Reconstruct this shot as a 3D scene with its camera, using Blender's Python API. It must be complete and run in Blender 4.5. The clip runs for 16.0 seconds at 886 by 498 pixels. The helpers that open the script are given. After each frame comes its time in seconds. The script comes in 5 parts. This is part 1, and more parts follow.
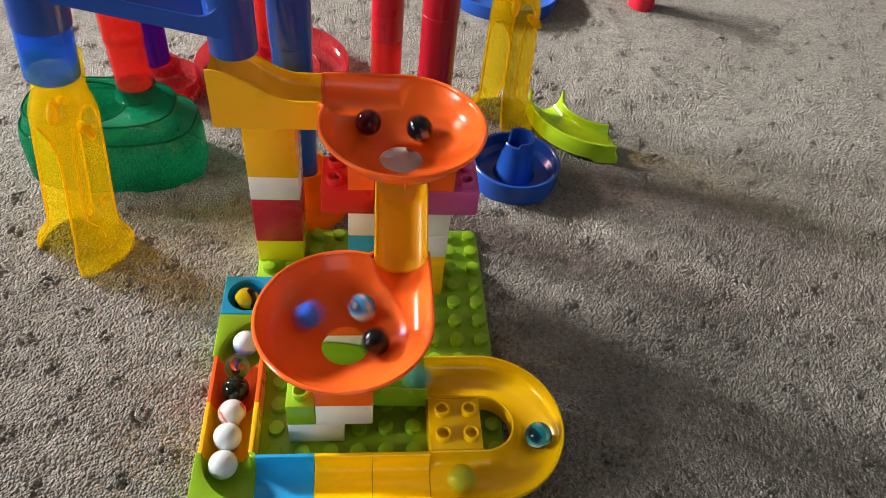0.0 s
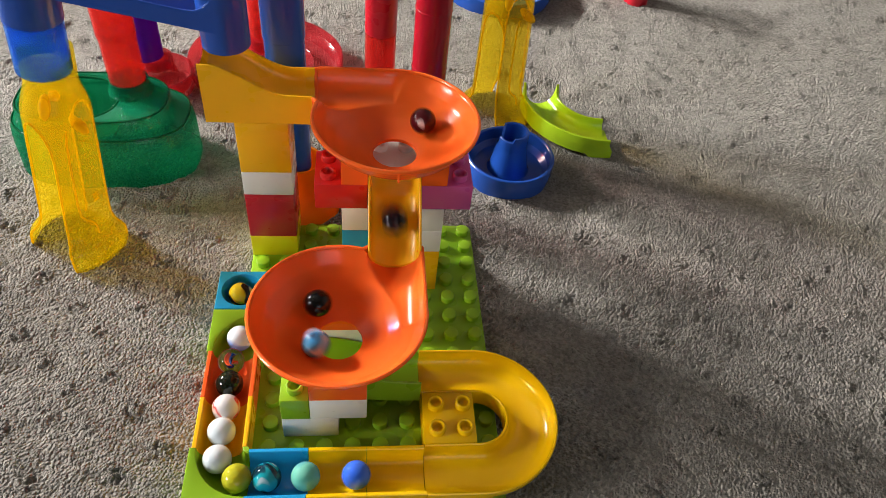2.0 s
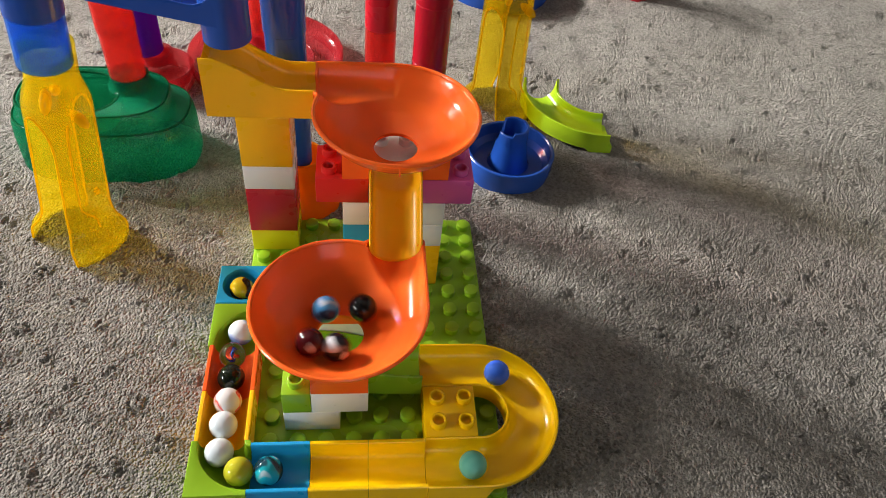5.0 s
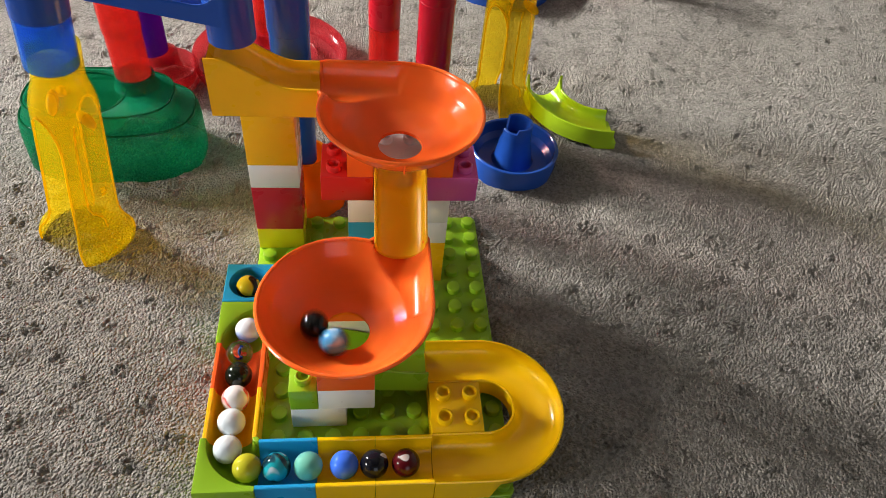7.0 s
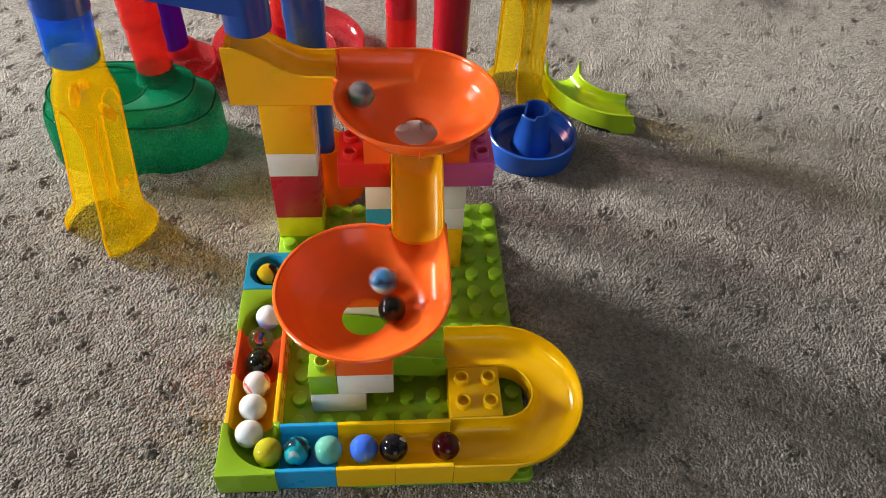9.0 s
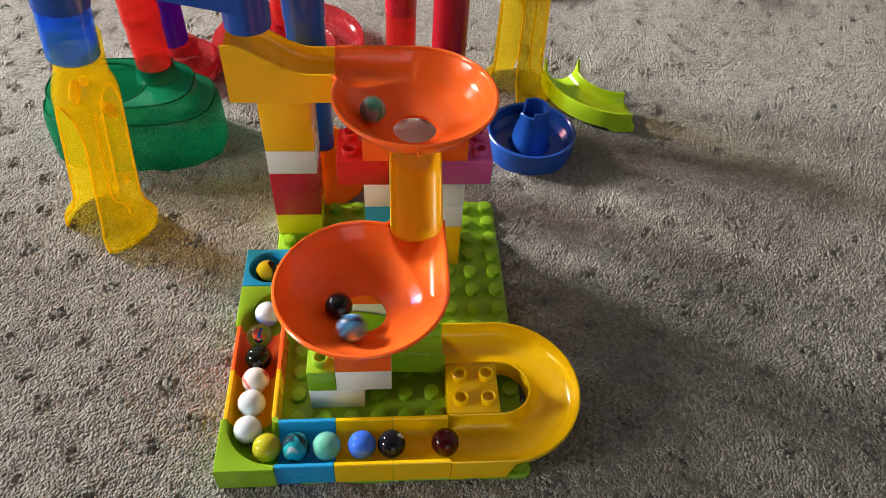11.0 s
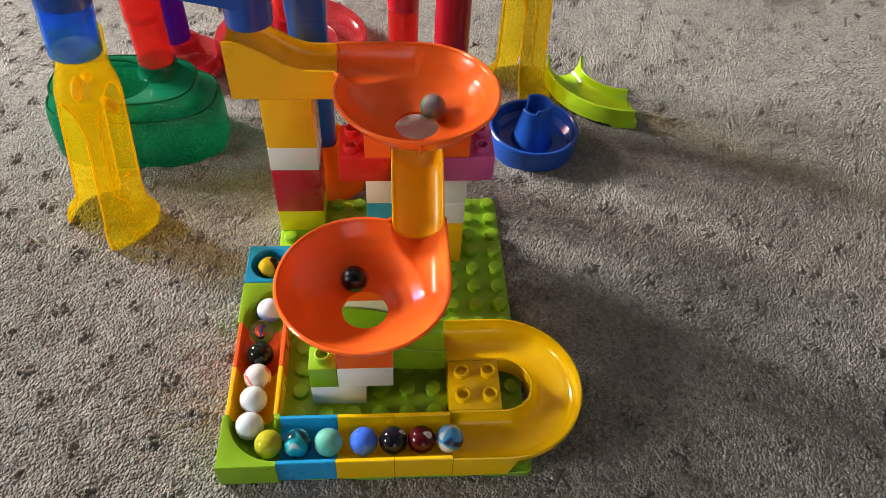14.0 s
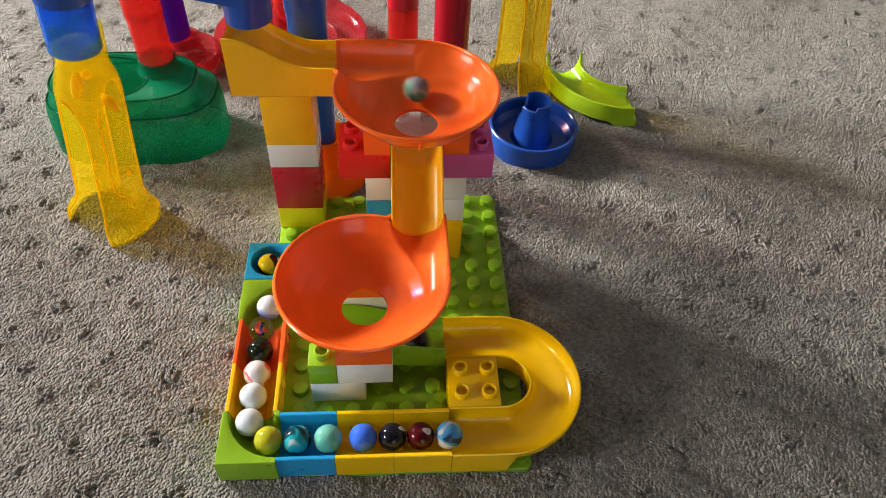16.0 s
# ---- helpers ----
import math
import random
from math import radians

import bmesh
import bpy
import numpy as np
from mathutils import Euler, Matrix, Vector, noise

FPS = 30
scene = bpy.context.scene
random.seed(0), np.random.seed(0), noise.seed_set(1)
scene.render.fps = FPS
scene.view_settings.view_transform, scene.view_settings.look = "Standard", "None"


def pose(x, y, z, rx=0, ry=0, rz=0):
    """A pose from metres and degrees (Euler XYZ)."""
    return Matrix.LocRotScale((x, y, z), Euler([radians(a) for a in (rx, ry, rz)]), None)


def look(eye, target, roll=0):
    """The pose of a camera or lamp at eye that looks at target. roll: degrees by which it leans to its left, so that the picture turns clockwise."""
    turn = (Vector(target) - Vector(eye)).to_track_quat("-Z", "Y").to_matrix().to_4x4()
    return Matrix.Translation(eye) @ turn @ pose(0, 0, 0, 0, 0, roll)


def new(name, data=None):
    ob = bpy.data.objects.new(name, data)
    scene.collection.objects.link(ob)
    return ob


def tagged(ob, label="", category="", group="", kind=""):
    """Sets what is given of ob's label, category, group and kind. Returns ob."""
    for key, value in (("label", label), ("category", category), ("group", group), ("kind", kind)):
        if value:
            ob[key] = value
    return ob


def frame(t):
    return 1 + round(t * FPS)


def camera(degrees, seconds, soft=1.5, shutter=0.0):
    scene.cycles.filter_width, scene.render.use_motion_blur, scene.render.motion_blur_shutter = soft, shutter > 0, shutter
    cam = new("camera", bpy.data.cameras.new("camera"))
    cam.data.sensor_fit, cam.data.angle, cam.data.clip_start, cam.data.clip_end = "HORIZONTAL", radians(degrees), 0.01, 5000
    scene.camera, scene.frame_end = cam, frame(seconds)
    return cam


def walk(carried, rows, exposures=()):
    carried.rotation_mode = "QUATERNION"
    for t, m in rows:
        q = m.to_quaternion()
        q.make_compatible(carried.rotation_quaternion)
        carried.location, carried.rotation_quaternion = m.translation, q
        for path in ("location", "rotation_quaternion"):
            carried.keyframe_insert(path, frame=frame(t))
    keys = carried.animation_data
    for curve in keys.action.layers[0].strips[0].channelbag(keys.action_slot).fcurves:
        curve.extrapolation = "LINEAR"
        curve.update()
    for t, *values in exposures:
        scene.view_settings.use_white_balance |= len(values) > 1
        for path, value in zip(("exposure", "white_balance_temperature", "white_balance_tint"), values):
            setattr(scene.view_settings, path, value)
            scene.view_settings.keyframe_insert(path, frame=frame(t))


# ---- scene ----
cam = camera(62.03, 16.0, soft=0.6, shutter=0.5)
PATH = [
    (0, look((0.0899, -0.1698, 0.3946), (0.1434, 0.1724, 0.0340), 6.98)),
    (0.5, look((0.0900, -0.1707, 0.3938), (0.1448, 0.1722, 0.0341), 6.97)),
    (1, look((0.0908, -0.1698, 0.3944), (0.1464, 0.1711, 0.0329), 7.24)),
    (1.5, look((0.0910, -0.1709, 0.3927), (0.1468, 0.1707, 0.0319), 7.04)),
    (2, look((0.0915, -0.1708, 0.3945), (0.1475, 0.1691, 0.0321), 7.17)),
    (2.5, look((0.0904, -0.1721, 0.3937), (0.1470, 0.1685, 0.0321), 7.24)),
    (3, look((0.0896, -0.1719, 0.3945), (0.1471, 0.1686, 0.0329), 7.42)),
    (3.5, look((0.0898, -0.1718, 0.3955), (0.1480, 0.1672, 0.0326), 7.54)),
    (4, look((0.0900, -0.1722, 0.3933), (0.1470, 0.1667, 0.0301), 7.26)),
    (6.5, look((0.0898, -0.1724, 0.3956), (0.1468, 0.1643, 0.0303), 7.38)),
    (7, look((0.0896, -0.1740, 0.3955), (0.1434, 0.1630, 0.0301), 6.52)),
    (7.5, look((0.0921, -0.1771, 0.3933), (0.1403, 0.1595, 0.0268), 5.36)),
    (8, look((0.0931, -0.1775, 0.3938), (0.1352, 0.1586, 0.0259), 4.47)),
    (8.5, look((0.0948, -0.1780, 0.3944), (0.1327, 0.1572, 0.0254), 3.89)),
    (9, look((0.0946, -0.1784, 0.3933), (0.1310, 0.1564, 0.0237), 3.72)),
    (11.5, look((0.0953, -0.1800, 0.3952), (0.1320, 0.1533, 0.0243), 3.96)),
    (12, look((0.0952, -0.1800, 0.3953), (0.1314, 0.1532, 0.0243), 3.88)),
    (12.5, look((0.0952, -0.1811, 0.3952), (0.1303, 0.1523, 0.0243), 3.71)),
    (13, look((0.0952, -0.1806, 0.3954), (0.1297, 0.1526, 0.0242), 3.69)),
    (13.5, look((0.0948, -0.1799, 0.3954), (0.1297, 0.1526, 0.0236), 3.79)),
    (14, look((0.0963, -0.1799, 0.3942), (0.1305, 0.1524, 0.0221), 3.66)),
    (14.5, look((0.0972, -0.1780, 0.3923), (0.1306, 0.1521, 0.0181), 3.40)),
    (15, look((0.0974, -0.1792, 0.3920), (0.1309, 0.1503, 0.0174), 3.42)),
    (15.5, look((0.0974, -0.1801, 0.3940), (0.1298, 0.1495, 0.0193), 3.32)),
    (16, look((0.0966, -0.1807, 0.3947), (0.1308, 0.1503, 0.0215), 3.72)),
]
walk(cam, PATH)

# ---- light ----
U = 0.016      # stud pitch
B = 0.0194     # brick height
MR = 0.0079    # marble radius
CZ = -0.004    # carpet level; the base plate's top is z = 0

world = bpy.data.worlds.new("room_air")
scene.world = world
world.use_nodes = True
wn = world.node_tree.nodes
sky = wn.new("ShaderNodeTexSky")
sky.sky_type, sky.sun_disc = "NISHITA", False
sky.sun_elevation, sky.sun_rotation = radians(28), radians(-70)
world.node_tree.links.new(sky.outputs[0], wn["Background"].inputs[0])
wn["Background"].inputs[1].default_value = 0.1


def lamp(name, kind, m, energy, color, **values):
    data = bpy.data.lights.new(name, kind)
    data.energy, data.color = energy, color
    if kind == "AREA":
        data.shape, data.size, data.size_y = "RECTANGLE", values["size"], values["size_y"]
    else:
        data.angle = values["angle"]
    ob = new(name, data)
    ob.matrix_world = m
    return ob


# daylight through the three windows in the west wall
DAY = (1.0, 0.955, 0.90)
lamp("window_daylight", "AREA", look((-3.16, 2.25, 1.72), (0.15, 0.2, 0.0)), 312, DAY, size=0.50, size_y=0.44)
lamp("window_daylight", "AREA", look((-3.16, 1.30, 1.60), (0.15, 0.2, 0.0)), 245, DAY, size=0.50, size_y=0.44)
lamp("window_daylight", "AREA", look((-3.16, -0.60, 1.08), (0.15, 0.2, 0.0)), 72, DAY, size=0.80, size_y=0.50)
# added weak fill behind the viewer, brightens the sides that face the camera
lamp("front_fill", "AREA", look((0.6, -2.45, 0.70), (0.2, 0.3, 0.1)), 6.0, (0.95, 0.97, 1.0), size=1.2, size_y=1.3)

# ---- materials ----


def material(name):
    m = bpy.data.materials.new(name)
    m.use_nodes = True
    return m, m.node_tree.nodes, m.node_tree.links, m.node_tree.nodes["Principled BSDF"]


def plastic(name, color, rough=0.28, subsurface=0.0):
    m, n, l, p = material(name)
    tc = n.new("ShaderNodeTexCoord")
    big, fine = n.new("ShaderNodeTexNoise"), n.new("ShaderNodeTexNoise")
    big.inputs["Scale"].default_value, fine.inputs["Scale"].default_value = 45, 900
    fine.inputs["Detail"].default_value = 4
    l.new(tc.outputs["Object"], big.inputs["Vector"])
    l.new(tc.outputs["Object"], fine.inputs["Vector"])
    mix = n.new("ShaderNodeMix")
    mix.data_type = "RGBA"
    mix.inputs[6].default_value = (*[c * 0.93 for c in color], 1)
    mix.inputs[7].default_value = (*[min(1, c * 1.06) for c in color], 1)
    l.new(big.outputs[0], mix.inputs[0])
    l.new(mix.outputs[2], p.inputs["Base Color"])
    rr = n.new("ShaderNodeMapRange")
    rr.inputs[3].default_value, rr.inputs[4].default_value = rough - 0.05, rough + 0.06
    l.new(big.outputs[0], rr.inputs[0])
    l.new(rr.outputs[0], p.inputs["Roughness"])
    bump = n.new("ShaderNodeBump")
    bump.inputs["Strength"].default_value, bump.inputs["Distance"].default_value = 0.12, 0.0002
    l.new(fine.outputs[0], bump.inputs["Height"])
    l.new(bump.outputs[0], p.inputs["Normal"])
    p.inputs["IOR"].default_value = 1.5
    p.inputs["Specular IOR Level"].default_value = 0.36
    if subsurface:
        p.inputs["Subsurface Weight"].default_value = subsurface
        p.inputs["Subsurface Radius"].default_value = (0.004, 0.002, 0.001)
        p.inputs["Subsurface Scale"].default_value = 0.6
    return m


def clear_plastic(name, tint, body, solid=0.3, rough=0.12):
    """Thin tinted see-through plastic that throws coloured shadows."""
    m, n, l, p = material(name)
    p.inputs["Base Color"].default_value = (*body, 1)
    p.inputs["Roughness"].default_value = rough
    tc, tex = n.new("ShaderNodeTexCoord"), n.new("ShaderNodeTexNoise")
    tex.inputs["Scale"].default_value = 25
    l.new(tc.outputs["Object"], tex.inputs["Vector"])
    bump = n.new("ShaderNodeBump")
    bump.inputs["Strength"].default_value, bump.inputs["Distance"].default_value = 0.15, 0.001
    l.new(tex.outputs[0], bump.inputs["Height"])
    l.new(bump.outputs[0], p.inputs["Normal"])
    glow = n.new("ShaderNodeBsdfTranslucent")
    glow.inputs[0].default_value = (*body, 1)
    cloudy = n.new("ShaderNodeMixShader")
    cloudy.inputs[0].default_value = 0.4
    l.new(p.outputs[0], cloudy.inputs[1])
    l.new(glow.outputs[0], cloudy.inputs[2])
    see = n.new("ShaderNodeBsdfTransparent")
    see.inputs[0].default_value = (*tint, 1)
    mixs = n.new("ShaderNodeMixShader")
    rng = n.new("ShaderNodeMapRange")
    rng.inputs[3].default_value, rng.inputs[4].default_value = solid - 0.06, solid + 0.06
    l.new(tex.outputs[0], rng.inputs[0])
    l.new(rng.outputs[0], mixs.inputs[0])
    l.new(see.outputs[0], mixs.inputs[1])
    l.new(cloudy.outputs[0], mixs.inputs[2])
    l.new(mixs.outputs[0], n["Material Output"].inputs[0])
    return m


GREEN = plastic("lime_green_plastic", (0.25, 0.46, 0.018))
BLUE = plastic("sky_blue_plastic", (0.015, 0.35, 0.72))
YELLOW = plastic("yellow_plastic", (0.95, 0.58, 0.003), 0.17)
AMBER = plastic("amber_yellow_plastic", (0.93, 0.49, 0.006))
LEMON = plastic("lemon_yellow_plastic", (0.80, 0.68, 0.01))
ORANGE = plastic("orange_plastic", (0.95, 0.15, 0.022), 0.16, subsurface=0.3)
REDOR = plastic("orange_red_plastic", (0.88, 0.11, 0.015))
RED = plastic("red_plastic", (0.66, 0.02, 0.018))
CRIMSON = plastic("crimson_plastic", (0.50, 0.015, 0.03))
WHITE = plastic("white_plastic", (0.78, 0.78, 0.76))
CREAM = plastic("cream_plastic", (0.86, 0.79, 0.66))
PURPLE = plastic("magenta_plastic", (0.62, 0.10, 0.36))
TEAL = plastic("teal_blue_plastic", (0.02, 0.33, 0.50))
NAVY = plastic("dark_blue_plastic", (0.014, 0.070, 0.36), 0.2)
LIME = plastic("bright_lime_plastic", (0.42, 0.66, 0.02), 0.22)
CLEAR_YELLOW = clear_plastic("clear_yellow_plastic", (1.0, 0.90, 0.27), (0.84, 0.66, 0.02), 0.27)
EDGE_YELLOW = clear_plastic("thick_yellow_plastic", (1.0, 0.86, 0.18), (0.93, 0.68, 0.015), 0.42)
EDGE_GREEN = clear_plastic("thick_green_plastic", (0.04, 0.4, 0.2), (0.004, 0.13, 0.05), 0.75)
CLEAR_GREEN = clear_plastic("clear_green_plastic", (0.14, 0.64, 0.42), (0.010, 0.25, 0.13), 0.48)
CLEAR_RED = clear_plastic("clear_red_plastic", (0.96, 0.46, 0.43), (0.66, 0.08, 0.07), 0.36)
CLEAR_BLUE = clear_plastic("clear_blue_plastic", (0.40, 0.68, 1.0), (0.04, 0.20, 0.74), 0.36)
CLEAR_PURPLE = clear_plastic("clear_purple_plastic", (0.35, 0.05, 0.7), (0.22, 0.01, 0.42), 0.6)
CLEAR_ROSE = clear_plastic("clear_crimson_plastic", (0.90, 0.44, 0.44), (0.50, 0.035, 0.05), 0.42)
DEEP_RED = plastic("deep_red_gloss_plastic", (0.36, 0.008, 0.02), 0.15)


def carpet_material():
    m, n, l, p = material("grey_brown_carpet")
    tc = n.new("ShaderNodeTexCoord")
    a, b, c = (n.new("ShaderNodeTexNoise") for _ in range(3))
    for tex, s, d in ((a, 9, 3), (b, 420, 5), (c, 1500, 3)):
        tex.inputs["Scale"].default_value, tex.inputs["Detail"].default_value = s, d
        l.new(tc.outputs["Object"], tex.inputs["Vector"])
    ramp = n.new("ShaderNodeValToRGB")
    ramp.color_ramp.elements[0].position, ramp.color_ramp.elements[0].color = 0.25, (0.215, 0.200, 0.181, 1)
    ramp.color_ramp.elements[1].position, ramp.color_ramp.elements[1].color = 0.70, (0.425, 0.400, 0.364, 1)
    cell = n.new("ShaderNodeTexVoronoi")
    cell.inputs["Scale"].default_value = 460
    l.new(tc.outputs["Object"], cell.inputs["Vector"])
    bw = n.new("ShaderNodeRGBToBW")
    l.new(cell.outputs["Color"], bw.inputs[0])
    both = n.new("ShaderNodeMix")
    both.inputs[0].default_value = 0.5
    l.new(b.outputs[0], both.inputs[2])
    l.new(bw.outputs[0], both.inputs[3])
    l.new(both.outputs[0], ramp.inputs[0])
    mix = n.new("ShaderNodeMix")
    mix.data_type, mix.blend_type = "RGBA", "MULTIPLY"
    mix.inputs[0].default_value = 0.5
    l.new(ramp.outputs[0], mix.inputs[6])
    ramp2 = n.new("ShaderNodeValToRGB")
    ramp2.color_ramp.elements[0].position, ramp2.color_ramp.elements[0].color = 0.3, (0.72, 0.70, 0.68, 1)
    ramp2.color_ramp.elements[1].position, ramp2.color_ramp.elements[1].color = 0.7, (1, 1, 1, 1)
    l.new(a.outputs[0], ramp2.inputs[0])
    l.new(ramp2.outputs[0], mix.inputs[7])
    l.new(mix.outputs[2], p.inputs["Base Color"])
    p.inputs["Roughness"].default_value = 0.95
    p.inputs["Specular IOR Level"].default_value = 0.15
    p.inputs["Sheen Weight"].default_value = 0.15
    bump = n.new("ShaderNodeBump")
    bump.inputs["Strength"].default_value, bump.inputs["Distance"].default_value = 1.0, 0.0042
    knot = n.new("ShaderNodeTexVoronoi")
    knot.inputs["Scale"].default_value = 580
    l.new(tc.outputs["Object"], knot.inputs["Vector"])
    rise = n.new("ShaderNodeMath")
    rise.operation = "SUBTRACT"
    soft = n.new("ShaderNodeMath")
    soft.operation = "MULTIPLY"
    soft.inputs[1].default_value = 0.22
    l.new(c.outputs[0], soft.inputs[0])
    l.new(soft.outputs[0], rise.inputs[0])
    l.new(knot.outputs["Distance"], rise.inputs[1])
    l.new(rise.outputs[0], bump.inputs["Height"])
    l.new(bump.outputs[0], p.inputs["Normal"])
    return m


CARPET = carpet_material()


def wall_paint():
    m, n, l, p = material("beige_wall_paint")
    tex = n.new("ShaderNodeTexNoise")
    tex.inputs["Scale"].default_value = 3
    ramp = n.new("ShaderNodeValToRGB")
    ramp.color_ramp.elements[0].color = (0.19, 0.18, 0.165, 1)
    ramp.color_ramp.elements[1].color = (0.22, 0.21, 0.195, 1)
    l.new(tex.outputs[0], ramp.inputs[0])
    l.new(ramp.outputs[0], p.inputs["Base Color"])
    p.inputs["Roughness"].default_value = 0.8
    return m


PAINT = wall_paint()


def marble_glass(name, colors, scale=42, rough=0.07, stretch=(1, 1, 2.4), see=0.0):
    """Polished glass with swirled bands; colors: (position, rgb) steps."""
    m, n, l, p = material(name)
    tc, mp, tex = n.new("ShaderNodeTexCoord"), n.new("ShaderNodeMapping"), n.new("ShaderNodeTexNoise")
    mp.inputs["Scale"].default_value = stretch
    mp.inputs["Rotation"].default_value = (0.5, 0.3, 0.2)
    tex.inputs["Scale"].default_value, tex.inputs["Detail"].default_value = scale, 1.0
    tex.inputs["Distortion"].default_value = 0.6
    l.new(tc.outputs["Object"], mp.inputs[0])
    l.new(mp.outputs[0], tex.inputs["Vector"])
    ramp = n.new("ShaderNodeValToRGB")
    e = ramp.color_ramp.elements
    while len(e) < len(colors):
        e.new(0.5)
    for el, (pos, col) in zip(e, colors):
        el.position, el.color = pos, (*col, 1)
    l.new(tex.outputs[0], ramp.inputs[0])
    l.new(ramp.outputs[0], p.inputs["Base Color"])
    p.inputs["Roughness"].default_value = rough
    p.inputs["Specular IOR Level"].default_value = 0.32
    p.inputs["Transmission Weight"].default_value = see
    p.inputs["IOR"].default_value = 1.5
    return m


# ---- mesh helpers ----


def thing(name, label, category, x=0, y=0, z=0, group="", **turn):
    ob = new(name)
    ob.matrix_basis = pose(x, y, z, **turn)
    ob.empty_display_size = 0.01
    return tagged(ob, label, category, group)


def part(name, bm, mat, parent, label="", sharp=35):
    bmesh.ops.recalc_face_normals(bm, faces=bm.faces)
    for fc in bm.faces:
        fc.smooth = True
    for ed in bm.edges:
        ed.smooth = len(ed.link_faces) == 2 and ed.calc_face_angle(0) < radians(sharp)
    me = bpy.data.meshes.new(name)
    bm.to_mesh(me)
    bm.free()
    me.materials.append(mat)
    ob = new(name, me)
    ob.parent = parent
    if label:
        tagged(ob, label)
    return ob


def shared(name, me, parent, m):
    ob = new(name, me)
    ob.parent = parent
    ob.matrix_basis = m
    return ob


def box(x0, x1, y0, y1, z0, z1, bevel=0.0005, bm=None):
    bm = bm or bmesh.new()
    made = bmesh.ops.create_cube(bm, size=1, matrix=Matrix.Translation(((x0 + x1) / 2, (y0 + y1) / 2, (z0 + z1) / 2)) @ Matrix.Diagonal((x1 - x0, y1 - y0, z1 - z0, 1)))
    if bevel:
        es = list({e for v in made["verts"] for e in v.link_edges})
        bmesh.ops.bevel(bm, geom=es, offset=bevel, segments=2, affect="EDGES", profile=0.5)
    return bm


def loft(rings, bm=None, caps=True, closed=True, loop=False):
    """Quads from ring to ring of 3D points."""
    bm = bm or bmesh.new()
    vs = [[bm.verts.new(p) for p in r] for r in rings]
    k = len(rings[0])
    pairs = list(zip(vs, vs[1:])) + ([(vs[-1], vs[0])] if loop else [])
    for a, b in pairs:
        for i in range(k if closed else k - 1):
            j = (i + 1) % k
            bm.faces.new((a[i], a[j], b[j], b[i]))
    if caps and closed and not loop:
        bm.faces.new(vs[0][::-1])
        bm.faces.new(vs[-1])
    return bm


def lathe(profile, n=48, bm=None, loop=False, caps=False):
    """profile: (radius, z) points turned about z."""
    rings = [[(r * math.cos(2 * math.pi * i / n), r * math.sin(2 * math.pi * i / n), z) for i in range(n)] for r, z in profile]
    return loft(rings, bm, caps=caps, loop=loop)


def trough(c, side, wo, wi, rim, depth, bottom, n=12, rim2=None, lip=0.0005):
    """One cross-section of a channel: centre c (x, y), side vector, half-widths, heights."""
    rim2 = rim if rim2 is None else rim2

    def at(o, z):
        return (c[0] + side[0] * o, c[1] + side[1] * o, z)
    pts = [at(-wo, bottom), at(-wo, rim - lip), at(-wo + lip, rim), at(-wi - lip, rim)]
    for k in range(n + 1):
        a = math.pi * k / n
        w = k / n
        base = rim * (1 - w) + rim2 * w - lip
        pts.append(at(-wi * math.cos(a), base - depth * math.sin(a) ** 0.8))
    pts += [at(wi + lip, rim2), at(wo - lip, rim2), at(wo, rim2 - lip), at(wo, bottom)]
    return pts


def rims(rings, mat, parent):
    """A rounded bead along each top edge of a channel."""
    for a, b in ((2, 3), (-3, -4)):
        line = [(Vector(r[a]) + Vector(r[b])) / 2 for r in rings]
        half = (Vector(rings[0][a]) - Vector(rings[0][b])).length * 0.5 + 0.0003
        out = (Vector(rings[0][a]) - Vector(rings[0][b])).normalized()
        sect = [(-half, -0.0005), (-half, 0.0002), (-half * 0.6, 0.0005), (half * 0.6, 0.0005), (half, 0.0002), (half, -0.0005)]
        part("rim", loft([[p + out * o + Vector((0, 0, z)) for o, z in sect] for p in line]), mat, parent)


def bead(line, r, mat, parent, name, loop=False):
    """A thin rounded bead along a line of points."""
    rings = []
    n = len(line)
    for i, p in enumerate(line):
        a, b = (line[(i - 1) % n], line[(i + 1) % n]) if loop else (line[max(i - 1, 0)], line[min(i + 1, n - 1)])
        d = (b - a).normalized()
        s1 = d.cross(Vector((0.3, 0.2, 0.93))).normalized()
        s2 = d.cross(s1)
        rings.append([p + s1 * (r * math.cos(math.pi * k / 4)) + s2 * (r * math.sin(math.pi * k / 4)) for k in range(8)])
    return part(name, loft(rings, loop=loop), mat, parent)


def stud_mesh(name, mat, hollow, r=0.0047, h=0.0044):
    if hollow:
        prof = [(r, -0.0002), (r, h - 0.0005), (r - 0.0005, h), (r - 0.0012, h), (r - 0.0016, h - 0.0005), (r - 0.0017, 0.0008), (0.0001, 0.0006)]
    else:
        prof = [(r, -0.0002), (r, h - 0.0006), (r - 0.0002, h - 0.0002), (r - 0.0006, h), (0.0001, h)]
    bm = lathe(prof, 20)
    for fc in bm.faces:
        fc.smooth = True
    for ed in bm.edges:
        ed.smooth = len(ed.link_faces) == 2 and ed.calc_face_angle(0) < radians(50)
    me = bpy.data.meshes.new(name)
    bm.to_mesh(me)
    bm.free()
    me.materials.append(mat)
    return me


STUDS = {}


def studs(parent, mat, spots, hollow=True, z=0.0):
    key = (mat.name, hollow)
    if key not in STUDS:
        STUDS[key] = stud_mesh("stud", mat, hollow)
    for x, y in spots:
        shared("stud", STUDS[key], parent, pose(x, y, z))


